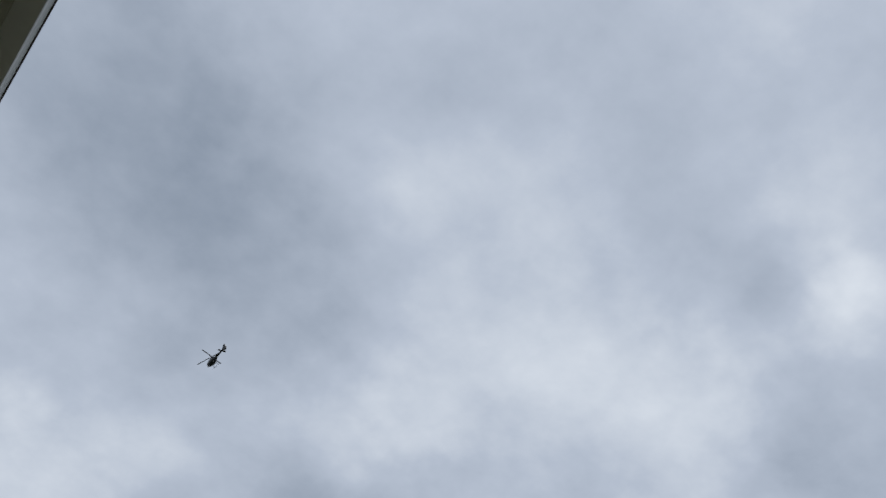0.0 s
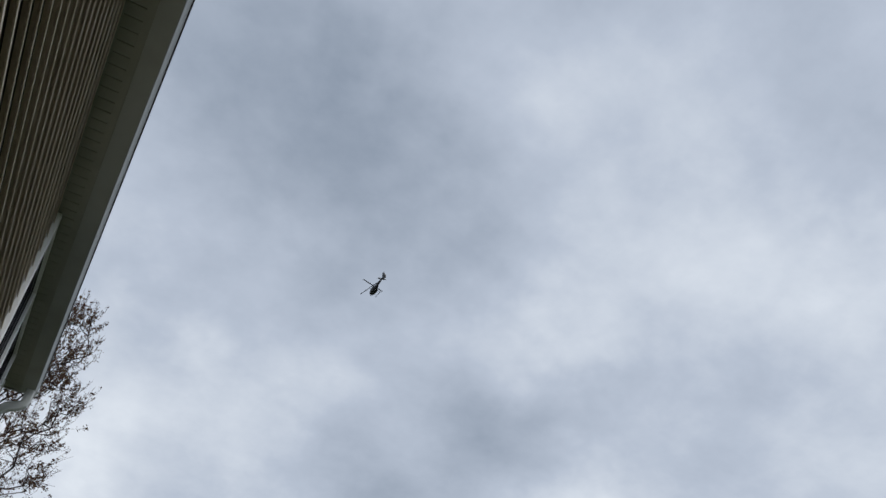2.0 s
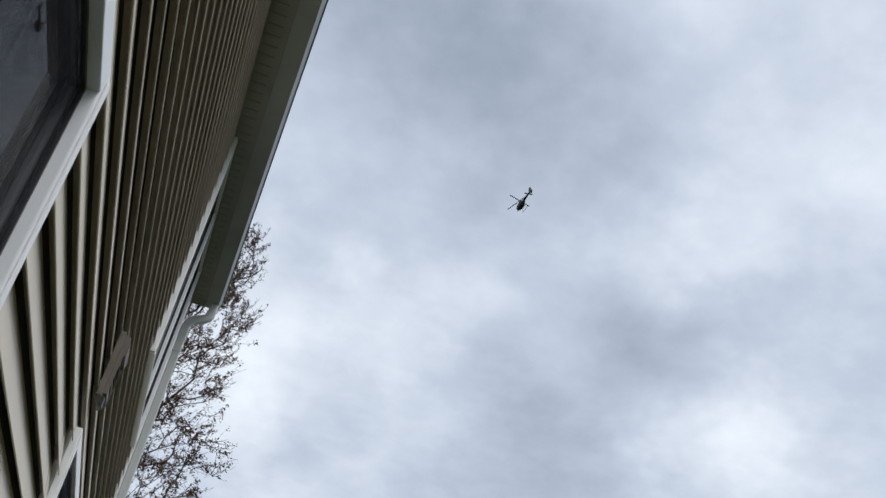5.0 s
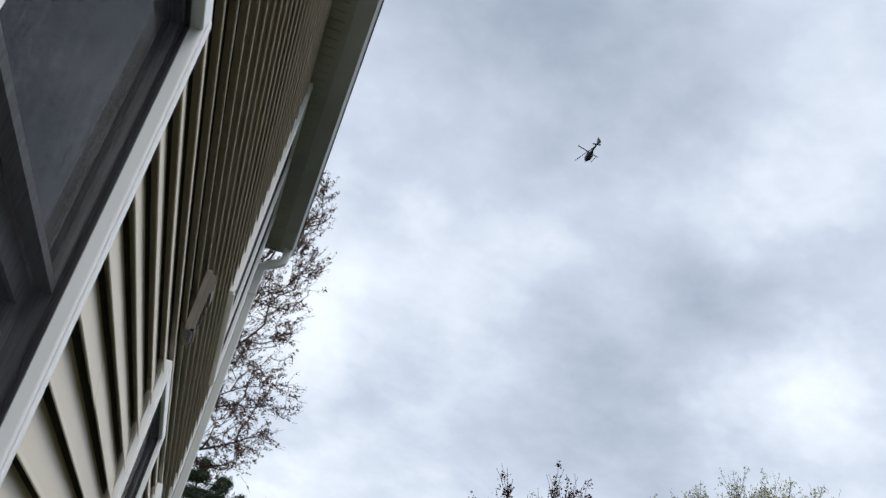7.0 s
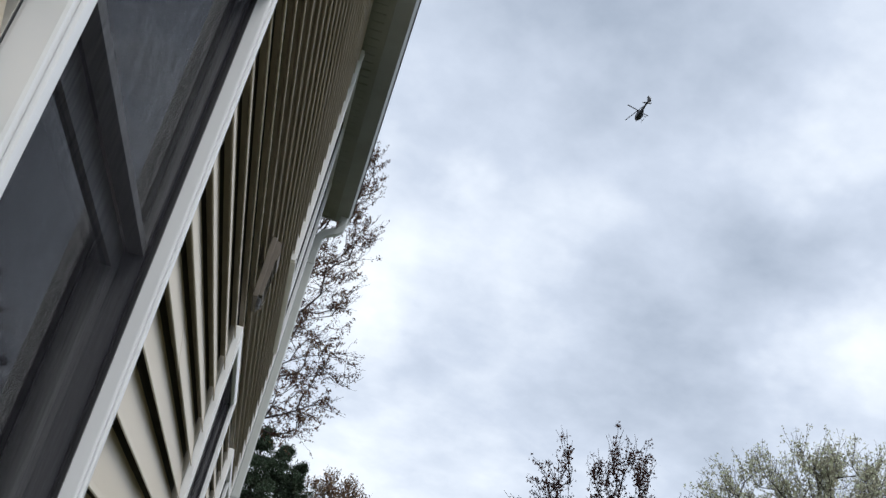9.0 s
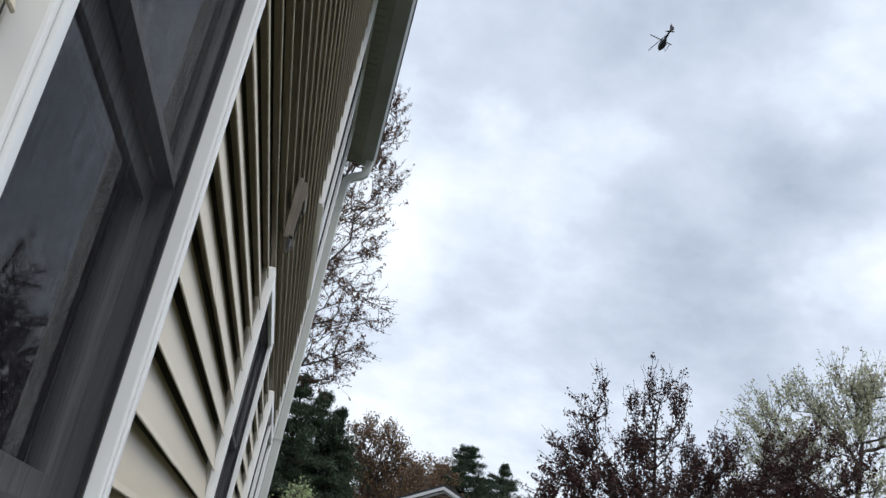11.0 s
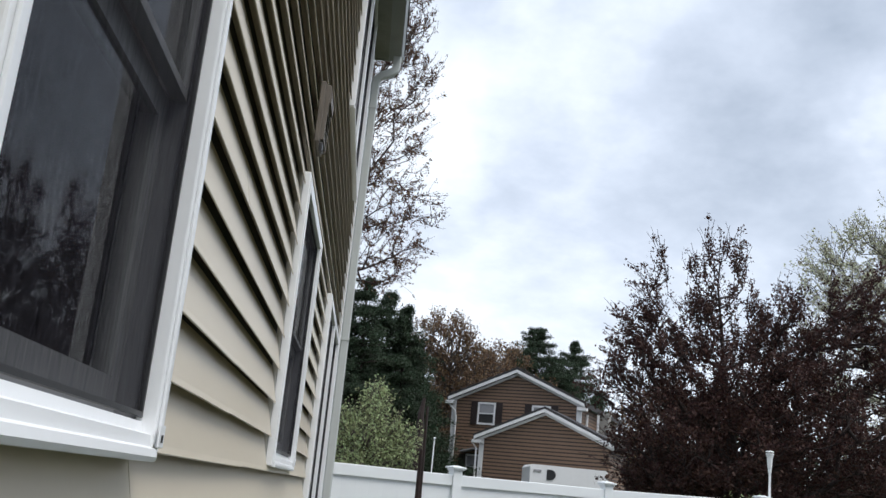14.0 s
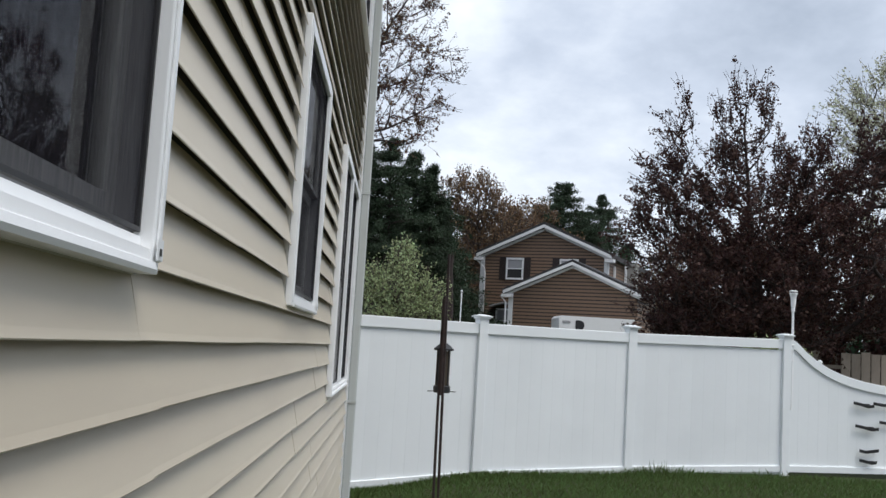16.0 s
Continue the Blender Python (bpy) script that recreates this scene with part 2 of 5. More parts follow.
M_GUTTER = material("shaded_aluminium_gutter", (0.255, 0.27, 0.255), rough=0.4, spread=0.06, scale=3, stain=(0.20, 0.21, 0.19), stain_scale=2.2)
M_SPOUT = material("pale_aluminium_downspout", (0.50, 0.53, 0.53), rough=0.4, spread=0.05, scale=3)
M_VENT = material("weathered_tan_vent", (0.14, 0.12, 0.10), rough=0.6, spread=0.12, scale=20)
M_DARK = material("near_black_shade", (0.03, 0.03, 0.03), rough=0.9, spread=0.05, bump=0)
M_BLACK = material("black_metal", (0.022, 0.022, 0.024), rough=0.45, spread=0.1, bump=0.1)
M_RUST = material("dark_brown_painted_iron", (0.022, 0.012, 0.011), rough=0.5, spread=0.25, scale=20, stain=(0.045, 0.024, 0.02), stain_scale=14)
M_FENCE = material("white_vinyl_fence", (0.83, 0.86, 0.88), rough=0.38, spread=0.02, scale=1.5, fine=18, bump=0.05, bump_depth=0.001,
                   stain=(0.79, 0.82, 0.84), stain_scale=1.2, random_value=0.012)
M_GROUND = material("lawn_soil", (0.050, 0.058, 0.030), rough=0.95, spread=0.3, scale=0.8, fine=25, bump=0.6, bump_depth=0.02,
                    stain=(0.06, 0.055, 0.035), stain_scale=0.3, spec=0.1)
M_GRASS = leaf_material("grass_blades", (0.095, 0.145, 0.045), 0.4, 0.03, 0.3)
M_BARK = material("grey_brown_bark", (0.085, 0.07, 0.06), rough=0.9, spread=0.35, scale=3, fine=18, bump=0.6, bump_depth=0.02, stretch=(1, 1, 0.3))
M_BARK_DARK = material("dark_bark", (0.030, 0.020, 0.018), rough=0.9, spread=0.35, scale=3, fine=18, bump=0.5, bump_depth=0.02)
M_BUD = leaf_material("reddish_green_buds", (0.095, 0.048, 0.030), 0.55, 0.05)
M_PLUM = leaf_material("dark_purple_leaves", (0.062, 0.029, 0.025), 0.45, 0.025, 0.25)
M_BLOSSOM = leaf_material("white_green_blossom", (0.50, 0.50, 0.36), 0.4, 0.04)
M_LIGHTGREEN = leaf_material("pale_green_leaves", (0.36, 0.42, 0.22), 0.35, 0.03)
M_RUSSET = leaf_material("russet_buds", (0.165, 0.102, 0.060), 0.45, 0.02)
M_NEEDLE = leaf_material("pine_needles", (0.036, 0.055, 0.031), 0.5, 0.03, 0.2)
M_ROOF = material("dark_asphalt_shingle", (0.045, 0.043, 0.045), rough=0.95, spread=0.25, scale=5, fine=60, bump=0.5, bump_depth=0.005)
M_HTRIM = material("white_house_trim", (0.76, 0.76, 0.76), rough=0.5, spread=0.04)
M_SHUTTER = material("dark_brown_shutter", (0.022, 0.012, 0.010), rough=0.6, spread=0.15)
M_WOOD = material("weathered_grey_wood", (0.30, 0.255, 0.215), rough=0.85, spread=0.25, scale=5, fine=30, bump=0.5, bump_depth=0.004, random_value=0.2,
                  stretch=(1, 1, 0.3))
# near-black stands in for shade in rooms, reveals and behind the siding
M_INTERIOR = material("dim_shade_room_paint", (0.06, 0.055, 0.055), rough=0.8, spread=0.06)
M_CURTAIN = material("grey_blind", (0.30, 0.30, 0.31), rough=0.8, spread=0.06)
M_GLASS = glass_material("window_glass")
M_SCREEN = screen_material("insect_screen")
M_HELI = material("dark_blue_aircraft_paint", (0.012, 0.015, 0.022), rough=0.35, spread=0.1, bump=0)
M_SEED = material("bird_seed", (0.06, 0.045, 0.03), rough=0.8, spread=0.3, scale=60, fine=180, bump=0.5)
M_CONCRETE = material("grey_concrete", (0.32, 0.31, 0.29), rough=0.9, spread=0.12, scale=3)

m = bpy.data.materials.new("brown_clapboard")
m.use_nodes = True
t = m.node_tree
b = t.nodes["Principled BSDF"]
b.inputs["Roughness"].default_value = 0.6
g = t.nodes.new("ShaderNodeNewGeometry")
s = t.nodes.new("ShaderNodeSeparateXYZ")
t.links.new(g.outputs["Position"], s.inputs[0])
d = t.nodes.new("ShaderNodeMath")
d.operation = "DIVIDE"
d.inputs[1].default_value = 0.175
t.links.new(s.outputs[2], d.inputs[0])
f = t.nodes.new("ShaderNodeMath")
f.operation = "FRACT"
t.links.new(d.outputs[0], f.inputs[0])
bp = t.nodes.new("ShaderNodeBump")
bp.inputs["Strength"].default_value, bp.inputs["Distance"].default_value = 0.5, 0.02
bp.invert = True
t.links.new(f.outputs[0], bp.inputs["Height"])
t.links.new(bp.outputs[0], b.inputs["Normal"])
nz = t.nodes.new("ShaderNodeTexNoise")
nz.inputs["Scale"].default_value, nz.inputs["Detail"].default_value = 0.9, 6
t.links.new(g.outputs["Position"], nz.inputs["Vector"])
cr = t.nodes.new("ShaderNodeValToRGB")
cr.color_ramp.elements[0].color, cr.color_ramp.elements[1].color = (0.175, 0.105, 0.064, 1), (0.225, 0.140, 0.088, 1)
t.links.new(nz.outputs["Fac"], cr.inputs[0])
# dark band paints the shade line at each board's lap into the colour
lap_shade = t.nodes.new("ShaderNodeMath")
lap_shade.operation = "LESS_THAN"
lap_shade.inputs[1].default_value = 0.34
t.links.new(f.outputs[0], lap_shade.inputs[0])
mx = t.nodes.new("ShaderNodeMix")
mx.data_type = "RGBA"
t.links.new(lap_shade.outputs[0], mx.inputs[0])
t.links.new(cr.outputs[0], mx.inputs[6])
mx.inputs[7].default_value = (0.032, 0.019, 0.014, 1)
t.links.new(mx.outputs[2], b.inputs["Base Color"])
M_BROWN = m

# ---------------------------------------------------------------- helpers


def mesh_object(name, bm, mat, parent=None, label="", smooth=False):
    me = bpy.data.meshes.new(name)
    bm.to_mesh(me)
    bm.free()
    me.materials.append(mat)
    if smooth:
        me.polygons.foreach_set("use_smooth", [True] * len(me.polygons))
    ob = new(name, me)
    if parent is not None:
        ob.parent = parent
    if label:
        tagged(ob, label)
    return ob


def part(name, bm, mat, parent, label="", smooth=False):
    return mesh_object(name, bm, mat, parent, label, smooth)


def thing(name, x, y, z, label, category, group="", kind="", turn=0.0):
    """An empty at the base of a thing, which parents its parts."""
    ob = new(name)
    ob.empty_display_size = 0.1
    ob.matrix_basis = pose(x, y, z, 0, 0, turn)
    return tagged(ob, label, category, group, kind)


def box(bm, x0, x1, y0, y1, z0, z1, bevel=0.0):
    v = [bm.verts.new((x, y, z)) for x in (x0, x1) for y in (y0, y1) for z in (z0, z1)]
    fs = [bm.faces.new([v[i] for i in q]) for q in ((0, 1, 3, 2), (4, 6, 7, 5), (0, 4, 5, 1), (2, 3, 7, 6), (0, 2, 6, 4), (1, 5, 7, 3))]
    if bevel:
        es = list({e for f in fs for e in f.edges})
        bmesh.ops.bevel(bm, geom=es, offset=bevel, segments=2, affect="EDGES", profile=0.6)
    return bm


def boxes(*sizes, bevel=0.0):
    bm = bmesh.new()
    for s in sizes:
        box(bm, *s, bevel=bevel)
    return bm


def prism_y(bm, profile, y0, y1):
    """A profile of (x, z) drawn out along y, closed."""
    a = [bm.verts.new((x, y0, z)) for x, z in profile]
    c = [bm.verts.new((x, y1, z)) for x, z in profile]
    n = len(profile)
    for i in range(n):
        bm.faces.new((a[i], a[(i + 1) % n], c[(i + 1) % n], c[i]))
    bm.faces.new(a[::-1])
    bm.faces.new(c)
    bmesh.ops.recalc_face_normals(bm, faces=bm.faces)
    return bm


def prism_x(bm, profile, x0, x1):
    """A profile of (y, z) drawn out along x, closed."""
    a = [bm.verts.new((x0, y, z)) for y, z in profile]
    c = [bm.verts.new((x1, y, z)) for y, z in profile]
    n = len(profile)
    for i in range(n):
        bm.faces.new((a[i], a[(i + 1) % n], c[(i + 1) % n], c[i]))
    bm.faces.new(a[::-1])
    bm.faces.new(c)
    bmesh.ops.recalc_face_normals(bm, faces=bm.faces)
    return bm


def lathe(bm, profile, cx=0, cy=0, sides=20):
    """A profile of (radius, z) turned about an upright axis."""
    rings = [[bm.verts.new((cx + r * math.cos(2 * math.pi * k / sides), cy + r * math.sin(2 * math.pi * k / sides), z)) for k in range(sides)]
             for r, z in profile]
    for a, c in zip(rings, rings[1:]):
        for k in range(sides):
            bm.faces.new((a[k], a[(k + 1) % sides], c[(k + 1) % sides], c[k]))
    bm.faces.new(rings[0][::-1])
    bm.faces.new(rings[-1])
    return bm


def tube(bm, path, radius, sides=8, squash=1.0):
    """A round bar along a path; radius is a number or one for each point."""
    path = [Vector(p) for p in path]
    rings = []
    for i, p in enumerate(path):
        d = (path[min(i + 1, len(path) - 1)] - path[max(i - 1, 0)]).normalized()
        ref = Vector((0, 0, 1)) if abs(d.z) < 0.95 else Vector((0, 1, 0))
        u = d.cross(ref).normalized()
        w = u.cross(d)
        r = radius[i] if isinstance(radius, (list, tuple)) else radius
        rings.append([bm.verts.new(p + u * r * math.cos(2 * math.pi * k / sides) + w * r * squash * math.sin(2 * math.pi * k / sides)) for k in range(sides)])
    for a, c in zip(rings, rings[1:]):
        for k in range(sides):
            bm.faces.new((a[k], a[(k + 1) % sides], c[(k + 1) % sides], c[k]))
    bm.faces.new(rings[0][::-1])
    bm.faces.new(rings[-1])
    bmesh.ops.recalc_face_normals(bm, faces=bm.faces)
    return bm


def data_mesh(name, verts, faces, mat, parent=None, kind="", label="", smooth=False):
    me = bpy.data.meshes.new(name)
    me.from_pydata([tuple(v) for v in verts], [], [tuple(int(i) for i in f) for f in faces])
    me.materials.append(mat)
    if smooth:
        me.polygons.foreach_set("use_smooth", [True] * len(me.polygons))
    ob = new(name, me)
    if parent is not None:
        ob.parent = parent
    return tagged(ob, label, "", "", kind)

# ---------------------------------------------------------------- ground
def lawn(x, y):
    """Height of the ground: nearly level, falling off towards the house corner and rising a little to the right."""
    near = np.clip(1 - (np.hypot(x - 3, y - 8) - 10) / 12, 0, 1)
    dip = np.clip((1.55 - x) / 1.6, 0, 1)
    rise = np.clip((x - 3.4) / 3, 0, 1)
    return -0.085 + near * (0.05 * rise - 0.16 * dip * dip * (3 - 2 * dip) + 0.012 * np.sin(2.1 * x + 0.7) * np.sin(1.7 * y))


def spaced(c):
    """Lines close together near c and ever wider apart out to the horizon."""
    a = [0.25 * k for k in range(41)]
    while a[-1] < 1500:
        a.append(a[-1] * 1.16)
    return np.array([c - v for v in a[:0:-1]] + [c + v for v in a])


gxs, gys = spaced(3.0), spaced(8.0)
GX, GY = np.meshgrid(gxs, gys)
far = np.clip((np.hypot(GX, GY - 10) - 60) / 300, 0, 1)
GZ = lawn(GX, GY) + 0.8 * np.sin(GX * 0.011) * far
nx = len(gxs)
ground = data_mesh("ground", np.column_stack([GX.ravel(), GY.ravel(), GZ.ravel()]),
                   [(r * nx + c, r * nx + c + 1, (r + 1) * nx + c + 1, (r + 1) * nx + c) for r in range(len(gys) - 1) for c in range(nx - 1)], M_GROUND, None, "", "", True)
tagged(ground, "green lawn and yard soil reaching to the woods", "ground", "", "structure")

# ---------------------------------------------------------------- the house wall
COURSE, Z0 = 0.1275, 1.579          # height of a siding course, and the lower edge of the one under the windows
WALL_START, CORNER = -6.0, 7.62
SOFFIT = 5.90
# openings: y from, y to, z from, z to (outer edge of the white frames)
OPENINGS = {"window_1": (-0.880, 0.005, 1.562, 2.80), "window_2": (2.145, 3.30, 1.600, 2.785), "window_3": (4.585, 6.88, 4.09, 5.893),
            "window_4": (4.80, 6.90, 1.105, 2.805)}

wall = thing("wall_east", 0, 0, 0, "two-storey house wall clad in tan lapped vinyl siding", "wall", "", "structure")
edges_y = sorted({WALL_START, CORNER} | {v + s for o in OPENINGS.values() for v, s in ((o[0], 0.03), (o[1], -0.03))})
edges_z = sorted({-0.4, SOFFIT + 0.2} | {v + s for o in OPENINGS.values() for v, s in ((o[2], 0.03), (o[3], -0.03))})
bm = bmesh.new()
for ya, yb in zip(edges_y, edges_y[1:]):
    for za, zb in zip(edges_z, edges_z[1:]):
        yc, zc = (ya + yb) / 2, (za + zb) / 2
        if any(o[0] < yc < o[1] and o[2] < zc < o[3] for o in OPENINGS.values()):
            continue
        box(bm, -0.16, -0.0225, ya, yb, za, zb)
# near-black sheathing puts shade into the hollows behind the siding
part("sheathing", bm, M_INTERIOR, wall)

# other walls, floors and the roof close the house
tagged(mesh_object("wall_north", boxes((-8, -0.165, CORNER - 0.16, CORNER, -0.4, SOFFIT + 0.2)), M_SIDING), "tan siding end wall of the house", "wall", "", "structure")
tagged(mesh_object("wall_south", boxes((-8, -0.165, WALL_START, WALL_START + 0.16, -0.4, SOFFIT + 0.2)), M_SIDING), "tan siding end wall of the house", "wall", "", "structure")
tagged(mesh_object("wall_west", boxes((-8.16, -8.0, WALL_START, CORNER, -0.4, SOFFIT + 0.2)), M_SIDING), "tan siding rear wall of the house", "wall", "", "structure")
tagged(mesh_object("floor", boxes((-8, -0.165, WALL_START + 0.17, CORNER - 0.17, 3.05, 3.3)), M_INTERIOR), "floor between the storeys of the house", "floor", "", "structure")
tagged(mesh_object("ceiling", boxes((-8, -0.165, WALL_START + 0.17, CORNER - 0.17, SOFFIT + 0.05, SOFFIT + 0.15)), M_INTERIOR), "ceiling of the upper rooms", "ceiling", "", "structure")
tagged(mesh_object("wall_inner", boxes((-3.1, -3.0, WALL_START + 0.17, CORNER - 0.17, -0.1, 3.04)), M_INTERIOR), "inner wall of the ground-floor rooms, dimness painted into its colour", "wall", "", "structure")
bm = bmesh.new()
prism_y(bm, [(0.27, 6.06), (0.27, 6.10), (-4.0, 8.04), (-8.4, 6.10), (-8.4, 6.06), (-4.0, 7.98)], WALL_START - 0.25, CORNER + 0.04)
tagged(mesh_object("roof", bm, M_ROOF), "dark asphalt shingle roof over the tan house", "roof", "", "structure")

# siding: one lapped course after another, cut round the windows, jointed here and there
BUTT = 0.036


def course_mesh(y0, y1, z, lo, hi, push):
    """One course between two heights (fractions of the course): a sloping face, a thin lower lip and the hollow behind it."""
    def depth(f):
        return BUTT - 0.001 - (BUTT - 0.0045) * (f - 0.05) / 0.98
    top = (depth(hi) if hi < 1 else 0.0035, hi + (0.10 if hi >= 1 else 0))
    if lo <= 0:
        prof = [top, (BUTT - 0.0046, 0.125), (BUTT - 0.001, 0.038), (BUTT, 0.017), (BUTT - 0.001, 0.0), (BUTT - 0.003, 0.0), (BUTT - 0.006, 0.05), (0.021, 0.26), (0.015, 0.40), (0.004, 0.40), (0.001, 0.40)]
    else:
        prof = [top, (depth(lo), lo), (0.001, lo)]
    prof += [(0.001, top[1])]
    fixed = (len(prof) - 1, len(prof) - 2)
    bm = bmesh.new()
    n = max(2, int((y1 - y0) / 0.6))
    rng = random.Random(int(z * 1000) + int(y0 * 77))
    rings = []
    for i in range(n + 1):
        y = y0 + (y1 - y0) * i / n
        wob, sag = rng.uniform(-0.0008, 0.0008), rng.uniform(-0.001, 0.001)
        rings.append([bm.verts.new((x + (0 if k in fixed else push + wob), y, z + f * COURSE + sag)) for k, (x, f) in enumerate(prof)])
    m = len(prof)
    for a, c in zip(rings, rings[1:]):
        for k in range(m):
            bm.faces.new((a[k], a[(k + 1) % m], c[(k + 1) % m], c[k]))
    bm.faces.new(rings[0][::-1])
    bm.faces.new(rings[-1])
    bmesh.ops.recalc_face_normals(bm, faces=bm.faces)
    return bm


def build_siding():
    rng = random.Random(5)
    row = -15
    joints = []
    while Z0 + row * COURSE < SOFFIT:
        z = Z0 + row * COURSE
        if row % 2 == 1 or not joints:
            start = rng.uniform(0.3, 3.4)
            joints = [WALL_START + start + 3.66 * k for k in range(5)]
            if row == -3:
                joints = [-3.49, 0.17, 3.83]
            if row == -1:
                joints = [-4.6, 1.3, 4.9]
            if row == -5:
                joints = [-4.2, -1.2, 2.9, 6.4]
        cuts = sorted({WALL_START, CORNER - 0.088} | {j for j in joints if WALL_START < j < CORNER - 0.4})
        for n, (ya, yb) in enumerate(zip(cuts, cuts[1:])):
            # split every length at the windows that this course meets
            marks = sorted({ya, yb} | {v for o in OPENINGS.values() for v in (o[0] - 0.011, o[1] + 0.011) if ya < v < yb and o[2] < z + COURSE and o[3] > z})
            for a, c in zip(marks, marks[1:]):
                mid = (a + c) / 2
                lo, hi = 0.0, 1.0
                for o in OPENINGS.values():
                    if o[0] < mid < o[1] and o[2] < z + COURSE and o[3] > z:
                        if o[2] <= z + 0.004 and o[3] >= z + COURSE - 0.004:
                            lo = 2.0
                        elif o[2] > z:
                            hi = (o[2] + 0.006 - z) / COURSE
                        else:
                            lo = (o[3] - 0.006 - z) / COURSE
                if z + COURSE > SOFFIT:
                    hi = min(hi, (SOFFIT - z) / COURSE)
                if hi - lo > 0.06 and c - a > 0.02:
                    # the upper piece of a joint laps over the next one
                    part("siding_course", course_mesh(a, c + (0.03 if c in joints else 0), z - (0.003 if n % 2 else 0.0), lo, hi, 0.0016 if n % 2 else 0.0), M_SIDING, wall).location.x = -0.0225
        row += 1


# corner post with its two flanges
corner = thing("corner_trim", 0, CORNER, 0, "white vinyl corner post of the siding", "trim", "", "structure")
part("post", boxes((-0.05, 0.018, -0.075, 0.012, -0.4, SOFFIT), bevel=0.004), M_VINYL, corner)

# ---------------------------------------------------------------- windows


def ring(bm, x0, x1, y0, y1, z0, z1, w, wb=None, wt=None):
    """A rectangular frame of four bars."""
    wb, wt = wb or w, wt or w
    box(bm, x0, x1, y0, y0 + w, z0, z1)
    box(bm, x0, x1, y1 - w, y1, z0, z1)
    box(bm, x0, x1, y0 + w, y1 - w, z0, z0 + wb)
    box(bm, x0, x1, y0 + w, y1 - w, z1 - wt, z1)
    return bm


def bar_ring(name, x0, x1, y0, y1, z0, z1, w, mat, parent, wb=None, wt=None, bevel=0.003):
    """A frame whose four bars are parts of their own, with softened edges."""
    wb, wt = wb or w, wt or w
    for s in ((y0, y0 + w, z0, z1), (y1 - w, y1, z0, z1), (y0 + w, y1 - w, z0, z0 + wb), (y0 + w, y1 - w, z1 - wt, z1)):
        part(name, boxes((x0, x1, *s), bevel=bevel), mat, parent)


def window(name, o, units, label, room=True, deep=0.036):
    y0, y1, z0, z1 = o
    w = thing(name, 0, 0, 0, label, "window", "house windows", "structure")
    part("channel", ring(bmesh.new(), -0.022, -0.001, y0 - 0.002, y1 + 0.002, z0 - 0.002, z1 + 0.002, 0.012), M_JCHANNEL, w, "tan channel round the frame")
    # casing: an outer band and a raised inner step
    for s, q in (((y0, y0 + 0.043), (z0, z1)), ((y1 - 0.043, y1), (z0, z1))):
        part("frame", boxes((0.0, deep, *s, *q), bevel=0.004), M_VINYL, w)
        # inner half of the white frame, its shade put into the colour
        part("jamb", boxes((-0.06, -0.0005, *s, *q)), M_JAMB, w, "inner jamb, its shade put into a dark grey")
        part("frame_step", boxes((deep, deep + 0.006, s[0] + 0.010, s[1] - 0.012, q[0] + 0.02, q[1] - 0.02), bevel=0.003), M_VINYL, w)
    part("frame_head", boxes((-0.06, deep, y0 + 0.043, y1 - 0.043, z1 - 0.055, z1), bevel=0.004), M_VINYL, w)
    # sill: a sloping stepped profile
    prof = [(-0.06, z0), (deep + 0.005, z0 - 0.002), (deep + 0.009, z0 + 0.006), (deep + 0.006, z0 + 0.018), (deep - 0.004, z0 + 0.022), (deep - 0.006, z0 + 0.040),
            (deep - 0.020, z0 + 0.044), (deep - 0.024, z0 + 0.060), (-0.06, z0 + 0.066)]
    part("window_sill", prism_y(bmesh.new(), prof, y0 + 0.0435, y1 - 0.0435), M_VINYL, w)
    wide = (y1 - y0 - 0.086) / units
    for u in range(units):
        a, c = y0 + 0.043 + wide * u, y0 + 0.043 + wide * (u + 1)
        if u:
            part("mullion", boxes((-0.06, deep, a - 0.045, a + 0.045, z0 + 0.067, z1 - 0.056), bevel=0.004), M_VINYL, w)
            a += 0.046
        if u < units - 1:
            c -= 0.046
        mid = (z0 + z1) / 2
        # upper and lower sash, each with its pane; the lower one lies further in
        for n, (sa, sb, x) in enumerate(((mid - 0.005, z1 - 0.056, -0.004), (z0 + 0.067, mid - 0.006, -0.035))):
            wide_bar, low_bar = ((0.015, 0.016), (0.046, 0.056))[n]
            sash = part("sash", ring(bmesh.new(), x - 0.026, x, a + 0.001, c - 0.001, sa, sb, wide_bar, low_bar, wide_bar), M_SASH, w, "grey-white sash darkened to hold its shade")
            pane = part("pane", boxes((x - 0.013, x - 0.007, a + wide_bar - 0.002, c - wide_bar + 0.002, sa + low_bar - 0.002, sb - wide_bar + 0.002)), M_GLASS, sash, "clear reflecting pane")
            pane.visible_shadow = False
        # full insect screen in a thin dark frame
        part("screen_frame", ring(bmesh.new(), 0.002, 0.012, a + 0.001, c - 0.001, z0 + 0.067, z1 - 0.057, 0.008), M_BLACK, w, "thin dark screen frame")
        sc = part("insect_screen", boxes((0.0065, 0.0075, a + 0.008, c - 0.008, z0 + 0.0745, z1 - 0.0645)), M_SCREEN, w, "dark insect screen")
        sc.visible_shadow = False
    # small corner block with its drain hole at the sill's end
    part("corner_block", boxes((deep + 0.0065, deep + 0.009, y1 - 0.05, y1 - 0.012, z0 + 0.022, z0 + 0.058), bevel=0.001), M_VINYL, w)
    # the hole's shade is painted as a near-black block on the face
    part("drain_hole", boxes((deep + 0.0095, deep + 0.0105, y1 - 0.038, y1 - 0.026, z0 + 0.030, z0 + 0.042)), M_DARK, w)
